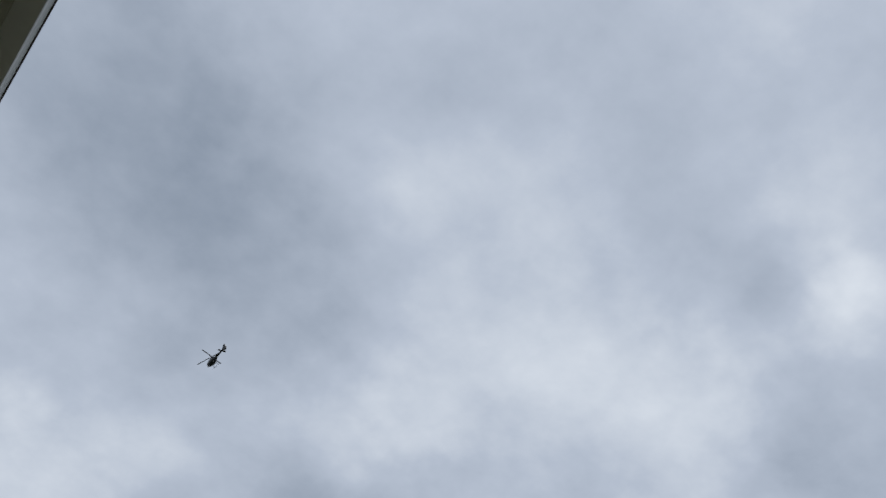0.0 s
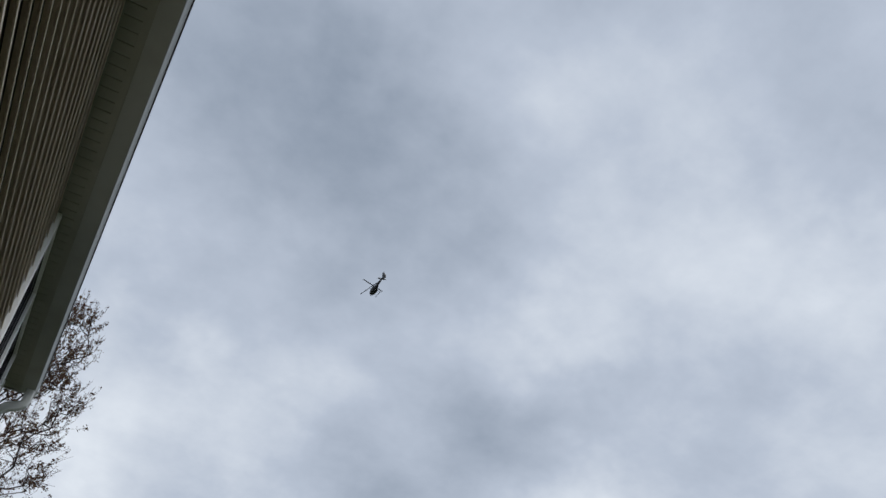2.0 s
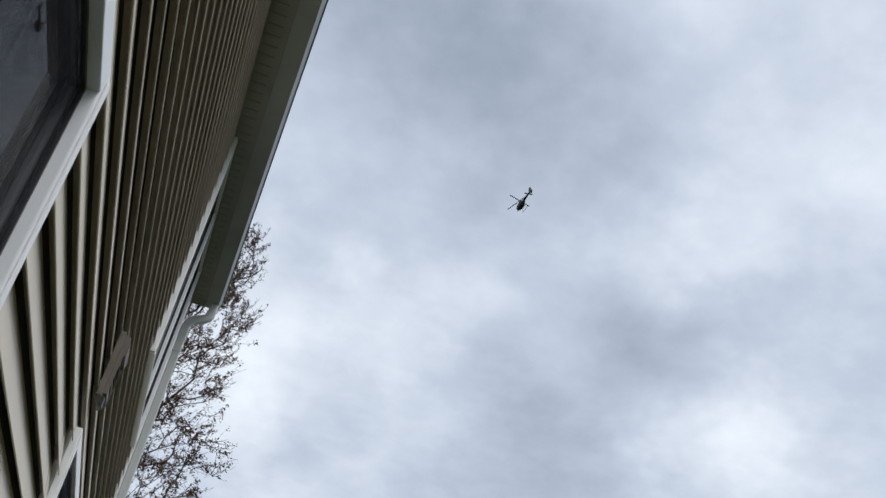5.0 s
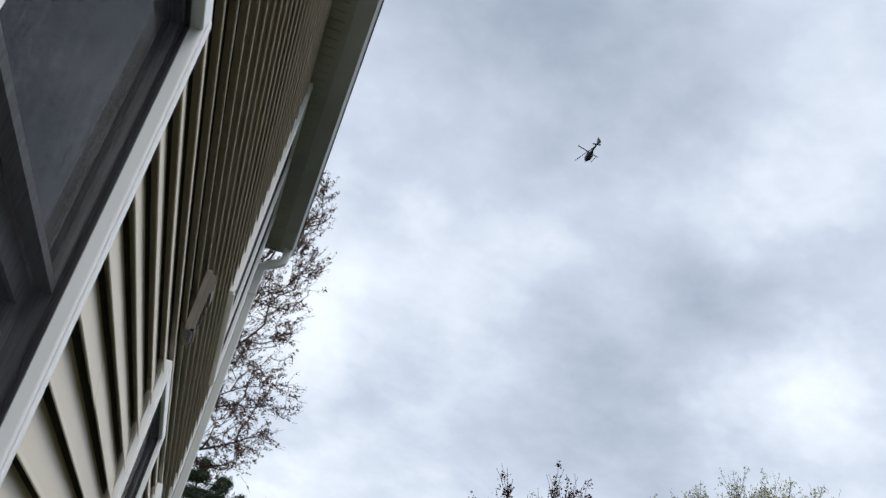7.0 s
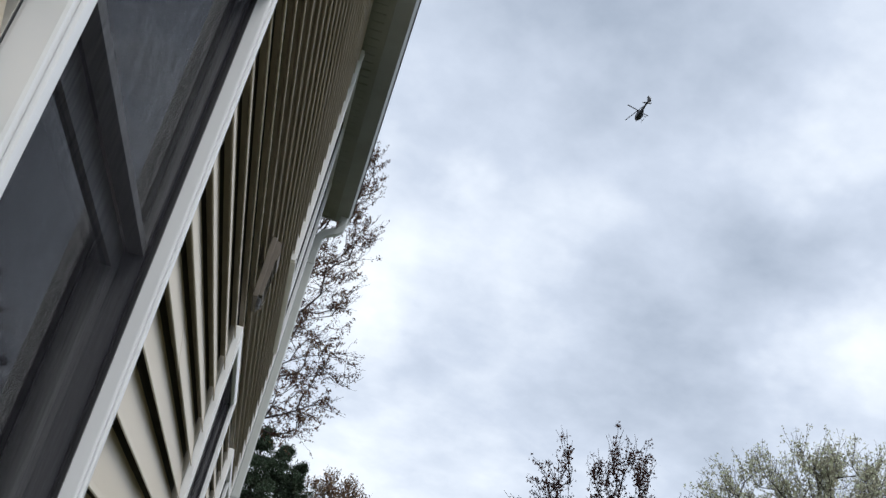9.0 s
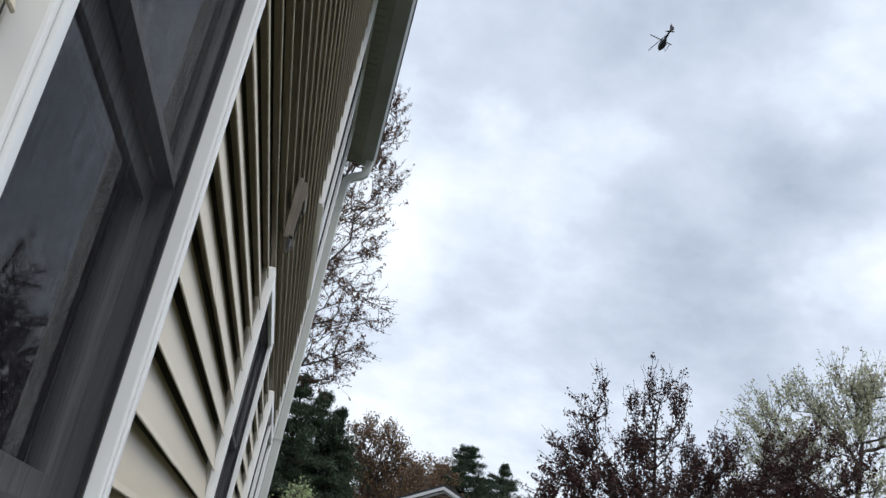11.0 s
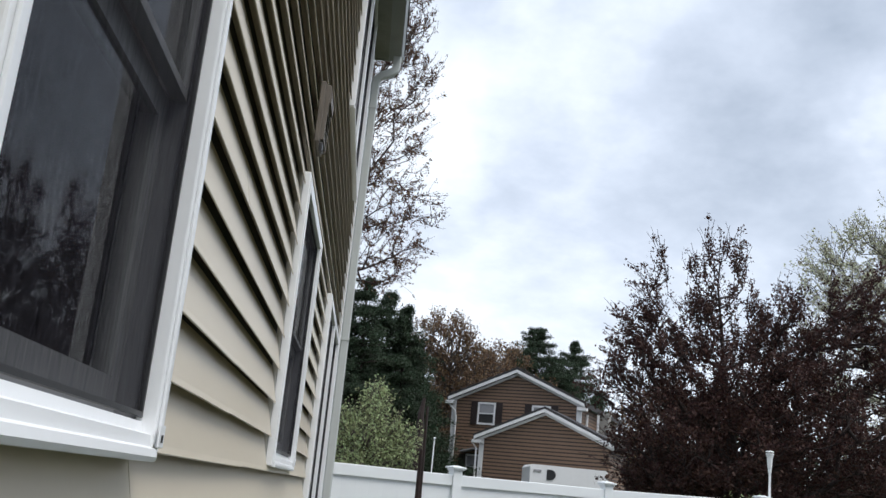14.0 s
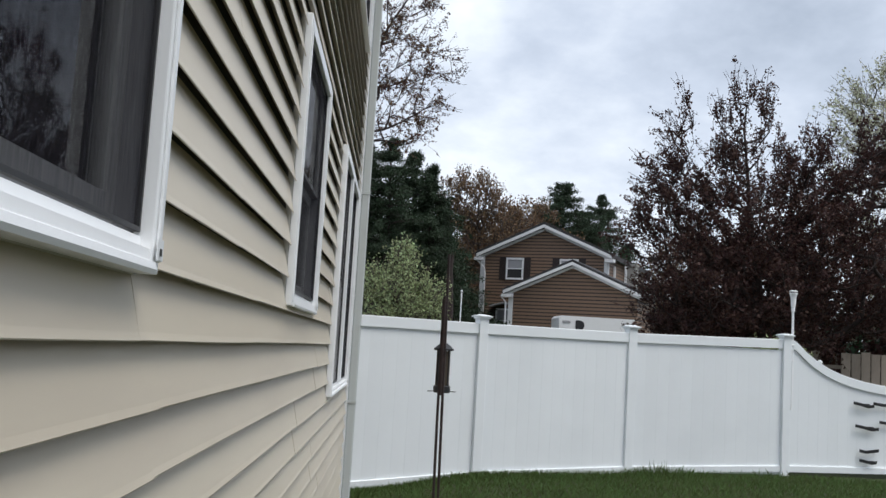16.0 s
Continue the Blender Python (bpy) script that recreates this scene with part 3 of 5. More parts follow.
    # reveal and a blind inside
    # reveal takes the dark room paint, its shade held in the colour
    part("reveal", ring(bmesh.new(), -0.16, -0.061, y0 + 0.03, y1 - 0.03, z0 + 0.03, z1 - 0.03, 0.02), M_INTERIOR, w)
    return w


window("window_1", OPENINGS["window_1"], 1, "white vinyl window with a dark insect screen in tan siding")
window("window_2", OPENINGS["window_2"], 1, "white vinyl window with dark glass beside tan siding", deep=0.028)
window("window_3", OPENINGS["window_3"], 2, "white double window under the eave")
window("window_4", OPENINGS["window_4"], 2, "tall white double window near the house corner")

# ---------------------------------------------------------------- eave: soffit, fascia, gutter and downspout
soffit = thing("soffit", 0, 0, SOFFIT, "pale aluminium soffit with vent slots under the eave", "soffit", "", "structure")
EY0, EY1 = WALL_START - 0.2, CORNER + 0.07
# near-black sheet stands in for the shade inside the slots
part("panel", boxes((-0.002, 0.166, EY0, EY1, 0.010, 0.016)), M_DARK, soffit, "near-black sheet painting the shade in the vent slots")
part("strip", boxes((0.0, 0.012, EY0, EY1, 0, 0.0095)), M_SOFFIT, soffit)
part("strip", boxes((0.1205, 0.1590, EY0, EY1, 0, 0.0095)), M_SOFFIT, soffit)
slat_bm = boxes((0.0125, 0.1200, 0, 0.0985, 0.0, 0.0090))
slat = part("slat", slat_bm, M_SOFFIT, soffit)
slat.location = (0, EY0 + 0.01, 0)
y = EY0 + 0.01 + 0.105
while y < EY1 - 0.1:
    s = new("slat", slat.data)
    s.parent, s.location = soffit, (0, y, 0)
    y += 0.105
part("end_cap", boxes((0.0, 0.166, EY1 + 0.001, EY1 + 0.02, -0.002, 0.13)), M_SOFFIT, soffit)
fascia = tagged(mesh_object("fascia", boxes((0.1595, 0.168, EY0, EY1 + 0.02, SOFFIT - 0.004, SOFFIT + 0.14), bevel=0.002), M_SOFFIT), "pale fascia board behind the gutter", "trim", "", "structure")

gutter = thing("gutter", 0.1685, 0, SOFFIT + 0.006, "pale aluminium rain gutter along the eave", "gutter")
prof = [(0.0, 0.0), (0.122, 0.0), (0.126, 0.012), (0.128, 0.05), (0.138, 0.085), (0.146, 0.10), (0.146, 0.118), (0.150, 0.118), (0.150, 0.096), (0.143, 0.080),
        (0.134, 0.046), (0.131, 0.006), (0.127, -0.005), (0.0, -0.005)]
gut = bmesh.new()
prism_y(gut, prof, EY0, EY1 + 0.01)
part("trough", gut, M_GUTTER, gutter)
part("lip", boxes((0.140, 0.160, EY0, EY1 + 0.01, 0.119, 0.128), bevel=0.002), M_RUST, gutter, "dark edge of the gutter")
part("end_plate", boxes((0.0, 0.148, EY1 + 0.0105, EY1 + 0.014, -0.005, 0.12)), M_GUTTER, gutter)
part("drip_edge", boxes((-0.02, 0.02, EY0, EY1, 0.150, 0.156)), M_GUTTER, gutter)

spout = thing("downspout", 0.06, CORNER - 0.03, 0, "pale ribbed aluminium downspout at the house corner", "downspout")


def spout_pipe(path, w=0.078, d=0.056):
    bm = bmesh.new()
    rings = []
    path = [Vector(p) for p in path]
    for i, p in enumerate(path):
        t = (path[min(i + 1, len(path) - 1)] - path[max(i - 1, 0)]).normalized()
        u = Vector((0, 1, 0))
        n = u.cross(t).normalized()
        pts = [(-1, -.7), (-.7, -1), (-.25, -.92), (.25, -1), (.7, -1), (1, -.7), (1, .7), (.7, 1), (.25, .92), (-.25, 1), (-.7, 1), (-1, .7)]
        rings.append([bm.verts.new(p + u * a * d / 2 + n * c * w / 2) for a, c in pts])
    for a, c in zip(rings, rings[1:]):
        for k in range(12):
            bm.faces.new((a[k], a[(k + 1) % 12], c[(k + 1) % 12], c[k]))
    bm.faces.new(rings[0][::-1])
    bm.faces.new(rings[-1])
    bmesh.ops.recalc_face_normals(bm, faces=bm.faces)
    return bm


part("pipe", spout_pipe([(0, 0, -0.2), (0, 0, 5.50)]), M_SPOUT, spout)
part("elbow", spout_pipe([(0, 0, 5.46), (0, 0, 5.58), (0.015, 0, 5.63), (0.05, 0, 5.67), (0.15, 0, 5.72), (0.185, 0, 5.75), (0.195, 0, 5.80), (0.195, 0, 5.903)], 0.084, 0.062), M_SPOUT, spout)
for z in (0.9, 2.9, 5.3):
    part("strap", boxes((-0.043, 0.043, -0.034, 0.034, z, z + 0.028), bevel=0.002), M_SPOUT, spout)

# wall vent
vent = thing("wall_vent", 0.0135, 2.33, 3.075, "weathered tan exhaust vent hood on the siding", "vent")
part("plate", boxes((0, 0.022, -0.105, 0.105, -0.125, 0.15), bevel=0.004), M_VENT, vent)
bm = bmesh.new()
prism_y(bm, [(0.0225, 0.14), (0.046, 0.135), (0.052, 0.10), (0.050, 0.06), (0.0225, 0.06)], -0.085, 0.085)
part("hood", bm, M_VENT, vent)
for k in range(4):
    bm = bmesh.new()
    prism_y(bm, [(0.0225, 0.05 - k * 0.038), (0.034, 0.052 - k * 0.038), (0.046 - k * 0.003, 0.018 - k * 0.038), (0.042 - k * 0.003, 0.014 - k * 0.038)], -0.083, 0.083)
    part("louvre", bm, M_VENT, vent)
for y in (-0.097, 0.0855):
    bm = bmesh.new()
    prism_y(bm, [(0.0225, 0.14), (0.045, 0.135), (0.038, -0.11), (0.0225, -0.115)], y, y + 0.0115)
    part("cheek", bm, M_VENT, vent)
part("outlet", boxes((0.0225, 0.038, -0.10, -0.05, -0.165, -0.1255), bevel=0.005), M_BLACK, vent, "dark outlet under the hood")

# ---------------------------------------------------------------- fence
POSTS = [(-3.20, 8.60), (-0.73, 9.19), (1.490, 10.286), (3.627, 11.377), (6.016, 11.986)]
POST_TOP = 1.865
# heights of each panel at its two ends: top of the top rail, top of the bottom rail
RUNS = [(1.80, 1.80, -0.14, -0.14), (1.80, 1.807, -0.14, 0.0), (1.808, 1.832, 0.008, 0.045), (1.832, 1.888, 0.050, 0.108)]


fence = thing("vinyl_fence", 0, 0, 0, "tall white vinyl privacy fence standing along the lawn", "fence")


def square_rings(bm, sizes):
    rings = [[bm.verts.new((sx * a, sy * a, z)) for sx, sy in ((-1, -1), (1, -1), (1, 1), (-1, 1))] for a, z in sizes]
    for a, c in zip(rings, rings[1:]):
        for k in range(4):
            bm.faces.new((a[k], a[(k + 1) % 4], c[(k + 1) % 4], c[k]))
    bm.faces.new(rings[0][::-1])
    bm.faces.new(rings[-1])
    return bm


def fence_post(x, y, turn, height=POST_TOP):
    p = part("post", boxes((-0.0635, 0.0635, -0.0635, 0.0635, 0, height + 0.06), bevel=0.006), M_FENCE, fence)
    p.matrix_basis = pose(x, y, -0.06, 0, 0, turn)
    part("collar", boxes((-0.078, 0.078, -0.078, 0.078, height + 0.055, height + 0.075), bevel=0.004), M_FENCE, p)
    part("cap", square_rings(bmesh.new(), [(0.090, height + 0.0755), (0.096, height + 0.080), (0.096, height + 0.094), (0.03, height + 0.112)]), M_FENCE, p)
    return p


def sloped_rail(u0, u1, half, za, zb, high):
    """A rail whose two ends lie at different heights, with softened upper edges."""
    bm = bmesh.new()
    rows = [[bm.verts.new((u, y * half, z + d)) for y, d in ((-1, -high), (1, -high), (1, -0.006), (0.85, 0), (-0.85, 0), (-1, -0.006))] for u, z in ((u0, za), (u1, zb))]
    for k in range(6):
        bm.faces.new((rows[0][k], rows[0][(k + 1) % 6], rows[1][(k + 1) % 6], rows[1][k]))
    bm.faces.new(rows[0][::-1])
    bm.faces.new(rows[1])
    bmesh.ops.recalc_face_normals(bm, faces=bm.faces)
    return bm


def fence_panel(xa, ya, xb, yb, ta, tb, ba, bb):
    """A panel of tongue-and-groove boards between two rails that follow the ground."""
    L = math.hypot(xb - xa, yb - ya)
    a, c = 0.064, L - 0.064
    low, high = min(ba, bb) - 0.07, min(ta, tb) - 0.10
    p = part("panel", boxes((a, c, -0.0088, 0.008, low, high)), M_FENCE, fence)
    p.matrix_basis = pose(xa, ya, 0, 0, 0, math.degrees(math.atan2(yb - ya, xb - xa)))
    part("top_rail", sloped_rail(a, c, 0.038, ta, tb, 0.128), M_FENCE, p)
    part("bottom_rail", sloped_rail(a, c, 0.038, ba, bb, 0.085), M_FENCE, p)
    n = 13
    w = (c - a) / n
    bm = bmesh.new()
    box(bm, 0.0, w - 0.0007, -0.0105, -0.0089, low, high, bevel=0.0003)
    first = part("board", bm, M_FENCE, p)
    first.location = (a + 0.0006, 0, 0)
    for k in range(1, n):
        o = new("board", first.data)
        o.parent, o.location = p, (a + 0.0006 + w * k, 0, 0)
    return p


for k, (x, y) in enumerate(POSTS):
    q = POSTS[min(k + 1, len(POSTS) - 1)]
    r = POSTS[max(k - 1, 0)]
    fence_post(x, y, math.degrees(math.atan2(q[1] - r[1], q[0] - r[0])), POST_TOP + (0.055 if k == 4 else 0.02 if k == 3 else 0.0))
for k, ((xa, ya), (xb, yb)) in enumerate(zip(POSTS, POSTS[1:])):
    fence_panel(xa, ya, xb, yb, *RUNS[k])

# the swooping panel steps down to a lower run
PX, PY = 6.016, 11.986
TURN = math.degrees(math.atan2(0.26, 1.0))
LEN = 3.2
sw = part("curved_panel", boxes((0.064, LEN - 0.064, 0.0115, 0.0135, 0.1406, 1.10)), M_FENCE, fence, "panel with a concave swooping top rail")
sw.matrix_basis = pose(PX, PY, -0.03, 0, 0, TURN)


def swoop_top(u):
    return min(1.91, 1.275 + 0.62 * math.exp(-1.5 * (u - 0.18)))


steps = [0.064 + (LEN - 0.128) * k / 40 for k in range(41)]
bm = bmesh.new()
rows = []
for u in steps:
    zt = swoop_top(u)
    rows.append([bm.verts.new(c) for c in ((u, -0.038, zt - 0.13), (u, 0.038, zt - 0.13), (u, 0.038, zt - 0.006), (u, 0.030, zt), (u, -0.030, zt), (u, -0.038, zt - 0.006))])
for a, c in zip(rows, rows[1:]):
    for k in range(6):
        bm.faces.new((a[k], a[(k + 1) % 6], c[(k + 1) % 6], c[k]))
bm.faces.new(rows[0][::-1])
bm.faces.new(rows[-1])
bmesh.ops.recalc_face_normals(bm, faces=bm.faces)
part("top_rail", bm, M_FENCE, sw)
part("bottom_rail", boxes((0.064, LEN - 0.064, -0.038, 0.038, 0.05, 0.14), bevel=0.005), M_FENCE, sw)
for k in range(18):
    ua, ub = 0.066 + k * (LEN - 0.132) / 18, 0.066 + (k + 1) * (LEN - 0.132) / 18 - 0.0012
    bm = bmesh.new()
    za, zb = swoop_top(ua) - 0.11, swoop_top(ub) - 0.11
    v = [bm.verts.new(c) for c in ((ua, -0.011, 0.0755), (ub, -0.011, 0.0755), (ub, -0.011, zb), (ua, -0.011, za), (ua, 0.011, 0.0755), (ub, 0.011, 0.0755), (ub, 0.011, zb), (ua, 0.011, za))]
    for q in ((0, 1, 2, 3), (7, 6, 5, 4), (0, 4, 5, 1), (2, 6, 7, 3), (0, 3, 7, 4), (1, 5, 6, 2)):
        bm.faces.new([v[i] for i in q])
    part("board", bm, M_FENCE, sw)


def along(u, off=0.0):
    t = radians(TURN)
    return PX + u * math.cos(t) + off * math.sin(t), PY + u * math.sin(t) - off * math.cos(t)


gx, gy = along(LEN)
fence_post(gx, gy, TURN, 1.24)


def strap(u0, u1, z, dip, label="bent black iron strap on the white fence"):
    """A short bent strap of black iron, screwed to the fence's face."""
    x, y = along(u0, 0.075)
    s = thing("strap_hinge", x, y, z, label, "hinge", "black fence straps", "", TURN)
    L = u1 - u0
    bm = bmesh.new()
    h = 0.022
    pts = [(0, 0.02), (L * 0.35, 0.0), (L * 0.7, -dip), (L, -dip + 0.012)]
    rows = [[bm.verts.new(c) for c in ((u, -0.004, w - h), (u, 0.006, w - h), (u, 0.006, w + h), (u, -0.004, w + h))] for u, w in pts]
    for a, c in zip(rows, rows[1:]):
        for k in range(4):
            bm.faces.new((a[k], a[(k + 1) % 4], c[(k + 1) % 4], c[k]))
    bm.faces.new(rows[0][::-1])
    bm.faces.new(rows[-1])
    bmesh.ops.recalc_face_normals(bm, faces=bm.faces)
    part("plate", bm, M_BLACK, s)
    part("leaf", boxes((L * 0.2, L * 0.8, 0.006, 0.02, -0.012, 0.012)), M_BLACK, s)


strap(1.14, 1.50, 1.02, 0.03)
strap(1.49, 2.05, 1.02, -0.03)
strap(1.175, 1.585, 0.69, 0.03)
strap(1.60, 2.10, 0.755, 0.01)
strap(1.255, 1.59, 0.335, -0.015)
strap(1.255, 1.56, 0.20, 0.02)

# slim white post lamp strapped to the last tall post
lamp = thing("pole_light", *along(0.105, 0.02), 0.9, "slim white pole with a flared lamp head beside the fence", "garden light")
bm = bmesh.new()
lathe(bm, [(0.017, 0), (0.017, 1.39), (0.026, 1.40), (0.026, 1.45), (0.03, 1.46)], sides=12)
part("pole", bm, M_VINYL, lamp)
bm = bmesh.new()
lathe(bm, [(0.03, 1.461), (0.034, 1.50), (0.04, 1.60), (0.052, 1.645), (0.058, 1.65), (0.058, 1.668)], sides=16)
part("head", bm, M_VINYL, lamp)
bm = bmesh.new()
lathe(bm, [(0.050, 1.6685), (0.050, 1.680)], sides=16)
part("band", bm, M_BLACK, lamp)
bm = bmesh.new()
lathe(bm, [(0.058, 1.6805), (0.06, 1.69), (0.05, 1.70), (0.02, 1.705)], sides=16)
part("cap", bm, M_VINYL, lamp)
for z in (0.68, 0.90):
    part("bracket", boxes((-0.075, 0.02, -0.03, 0.03, z, z + 0.025), bevel=0.006), M_VINYL, lamp)
bm = bmesh.new()
lathe(bm, [(0.02, 0), (0.034, 0.02), (0.03, 0.045), (0.01, 0.055)], sides=12)
o = part("knob", bm, M_VINYL, sw, "small white knob on the rail")
o.location = (0.60, 0, swoop_top(0.60) - 0.004)

# ---------------------------------------------------------------- bird feeder on its iron stand
stand = thing("feeder_stand", 0.80, 6.0, -0.10, "dark brown iron feeder stand of two upright rods", "feeder stand")
tube_bm = tube(bmesh.new(), [(0.014, 0, 0), (0.004, 0, 1.0), (0.0, 0, 1.95)], 0.011)
part("rod", tube_bm, M_RUST, stand)
part("rod", tube(bmesh.new(), [(0.052, 0.0, 0), (0.036, 0, 1.2), (0.023, 0, 2.32)], 0.011), M_RUST, stand)
part("sleeve", tube(bmesh.new(), [(0.016, 0, 1.20), (0.010, 0, 1.98)], 0.016), M_RUST, stand)
part("hook", tube(bmesh.new(), [(0.022, 0.012, 1.70), (0.03, 0.10, 1.74), (0.03, 0.16, 1.72), (0.03, 0.17, 1.66), (0.03, 0.16, 1.63)], 0.006), M_RUST, stand)
part("step_bar", tube(bmesh.new(), [(-0.12, 0, 0.14), (0.14, 0, 0.14)], 0.008), M_RUST, stand)
feeder = thing("bird_feeder", 0.832, 6.14, 1.115, "black tube bird feeder with a clear seed cylinder", "bird feeder")
bm = bmesh.new()
lathe(bm, [(0.062, 0.0), (0.068, 0.005), (0.068, 0.05), (0.058, 0.06)], sides=20)
part("base", bm, M_BLACK, feeder)
bm = bmesh.new()
lathe(bm, [(0.055, 0.0605), (0.055, 0.335)], sides=20)
part("seed_tube", bm, M_SEED, feeder, "tube full of brown seed")
for a in range(4):
    t = math.pi / 4 + a * math.pi / 2
    c, s = 0.059 * math.cos(t), 0.059 * math.sin(t)
    part("bar", tube(bmesh.new(), [(c, s, 0.055), (c, s, 0.34)], 0.005, 6), M_BLACK, feeder)
bm = bmesh.new()
lathe(bm, [(0.08, 0.336), (0.08, 0.352), (0.064, 0.366), (0.03, 0.395), (0.01, 0.40)], sides=20)
part("lid", bm, M_BLACK, feeder)
for t in (0.4, 0.4 + math.pi):
    part("perch", tube(bmesh.new(), [(0.06 * math.cos(t), 0.06 * math.sin(t), 0.012), (0.125 * math.cos(t), 0.125 * math.sin(t), 0.010)], 0.004, 6), M_BLACK, feeder)
part("hanger", tube(bmesh.new(), [(0, 0, 0.398), (0, 0, 0.47), (-0.012, 0, 0.52)], 0.003, 6), M_BLACK, feeder)

# ---------------------------------------------------------------- neighbour's house
nh = thing("neighbour_house", 8.08, 50.0, 0.3, "brown clapboard two-storey house with white trim and a gable", "house", turn=-26)


def gable(x0, x1, xr, ze, zr, y0, y1, z0=0.0):
    bm = bmesh.new()
    prof = [(x0, z0), (x1, z0), (x1, ze[1]), (xr, zr), (x0, ze[0])]
    prism_y(bm, prof, y0, y1)
    return bm


def roof_slab(x0, x1, xr, z0, z1, zr, y0, y1, th=0.16):
    bm = bmesh.new()
    prism_y(bm, [(x0, z0), (xr, zr), (x1, z1), (x1, z1 + th), (xr, zr + th), (x0, z0 + th)], y0, y1)
    return bm


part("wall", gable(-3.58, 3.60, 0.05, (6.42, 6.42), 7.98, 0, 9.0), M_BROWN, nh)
part("roof", roof_slab(-3.86, 3.90, 0.05, 6.36, 6.36, 8.06, -0.25, 9.3, 0.27), M_ROOF, nh)
for a, c in (((-3.78, 6.36), (0.05, 8.00)), ((3.84, 6.36), (0.05, 8.00))):
    bm = bmesh.new()
    prism_y(bm, [(a[0], a[1]), (c[0], c[1]), (c[0], c[1] + 0.17), (a[0], a[1] + 0.17)], -0.31, -0.253)
    rake = part("rake_board", bm, M_HTRIM, nh)
    bm = bmesh.new()
    prism_y(bm, [(a[0], a[1] - 0.13), (c[0], c[1] - 0.13), (c[0], c[1] - 0.002), (a[0], a[1] - 0.002)], -0.10, -0.02)
    part("frieze", bm, M_HTRIM, rake)
for x0, x1 in ((-3.60, -3.36), (3.38, 3.62)):
    part("corner_board", boxes((x0, x1, -0.03, 0.15, 0, 6.42)), M_HTRIM, nh)
for x0, x1 in ((-3.92, -3.42), (3.44, 3.95)):
    part("eave_return", boxes((x0, x1, -0.30, 0.1, 6.17, 6.34), bevel=0.02), M_HTRIM, nh)
part("downspout", tube(bmesh.new(), [(-3.80, -0.12, 6.2), (-3.34, -0.10, 5.75), (-3.30, -0.08, 5.5), (-3.30, -0.08, 0.2)], 0.045), M_HTRIM, nh)


def far_window(x, z, w, h, y=-0.02):
    bm = bmesh.new()
    for s in ((x, x + 0.09, z, z + h), (x + w - 0.09, x + w, z, z + h), (x + 0.09, x + w - 0.09, z, z + 0.10), (x + 0.09, x + w - 0.09, z + h - 0.10, z + h),
              (x + 0.09, x + w - 0.09, z + h * 0.5 - 0.03, z + h * 0.5 + 0.03)):
        box(bm, s[0], s[1], y - 0.06, y + 0.02, s[2], s[3])
    f = part("window", bm, M_HTRIM, nh, "white double-hung window")
    part("pane", boxes((x + 0.09, x + w - 0.09, y - 0.03, y - 0.02, z + 0.1, z + h * 0.5 - 0.03)), M_DARK, f)
    part("pane", boxes((x + 0.09, x + w - 0.09, y - 0.03, y - 0.02, z + h * 0.5 + 0.03, z + h - 0.1)), M_CURTAIN, f)
    return f


def shutter(x, z, w, h):
    bm = boxes((x, x + w, -0.05, 0.01, z, z + h))
    s = part("shutter", bm, M_SHUTTER, nh)
    for k in range(10):
        part("slat", boxes((x + 0.05, x + w - 0.05, -0.062, -0.051, z + 0.06 + k * (h - 0.12) / 10, z + 0.03 + (k + 1) * (h - 0.12) / 10)), M_SHUTTER, s)


far_window(-2.08, 5.15, 1.00, 1.20)
shutter(-2.48, 5.12, 0.38, 1.24)
shutter(-1.06, 5.12, 0.38, 1.24)
far_window(0.96, 5.13, 1.02, 1.20)
shutter(0.55, 5.12, 0.38, 1.24)
shutter(2.01, 5.12, 0.38, 1.24)
far_window(-2.55, 2.20, 0.95, 1.35)
shutter(-2.96, 2.20, 0.38, 1.32)
part("awning", roof_slab(-2.75, -1.3, -2.0, 3.60, 3.72, 3.80, -0.6, 0.0, 0.07), M_CURTAIN, nh, "small pale hood over the lower window")
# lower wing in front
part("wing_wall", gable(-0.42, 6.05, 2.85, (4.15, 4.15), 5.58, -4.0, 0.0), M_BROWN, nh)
part("wing_roof", roof_slab(-0.72, 6.36, 2.85, 4.10, 4.10, 5.64, -4.25, 0.0, 0.25), M_ROOF, nh)
for a, c in (((-0.66, 4.10), (2.85, 5.60)), ((6.30, 4.10), (2.85, 5.60))):
    bm = bmesh.new()
    prism_y(bm, [(a[0], a[1]), (c[0], c[1]), (c[0], c[1] + 0.16), (a[0], a[1] + 0.16)], -4.31, -4.253)
    rake = part("rake_board", bm, M_HTRIM, nh)
    bm = bmesh.new()
    prism_y(bm, [(a[0], a[1] - 0.13), (c[0], c[1] - 0.13), (c[0], c[1] - 0.002), (a[0], a[1] - 0.002)], -4.10, -4.02)
    part("frieze", bm, M_HTRIM, rake)
part("corner_board", boxes((-0.44, -0.20, -4.03, -3.85, 0, 4.13)), M_HTRIM, nh)
part("eave_return", boxes((-0.76, -0.22, -4.30, -4.02, 3.92, 4.08), bevel=0.02), M_HTRIM, nh)
part("downspout", tube(bmesh.new(), [(-0.82, -4.1, 4.0), (-0.56, -4.1, 3.68), (-0.52, -4.1, 0.2)], 0.05), M_HTRIM, nh)
# balcony rail and chimney at the far side
part("side_porch", boxes((3.62, 4.4, 1.0, 3.0, 4.7, 4.9), (3.65, 3.75, 1.0, 1.1, 4.9, 6.1), (4.25, 4.35, 1.0, 1.1, 4.9, 6.1)), M_HTRIM, nh)
part("chimney", boxes((3.62, 4.2, 4.0, 4.7, 0, 6.4), (3.62, 4.24, 3.96, 4.74, 6.4, 6.52)), M_CONCRETE, nh)

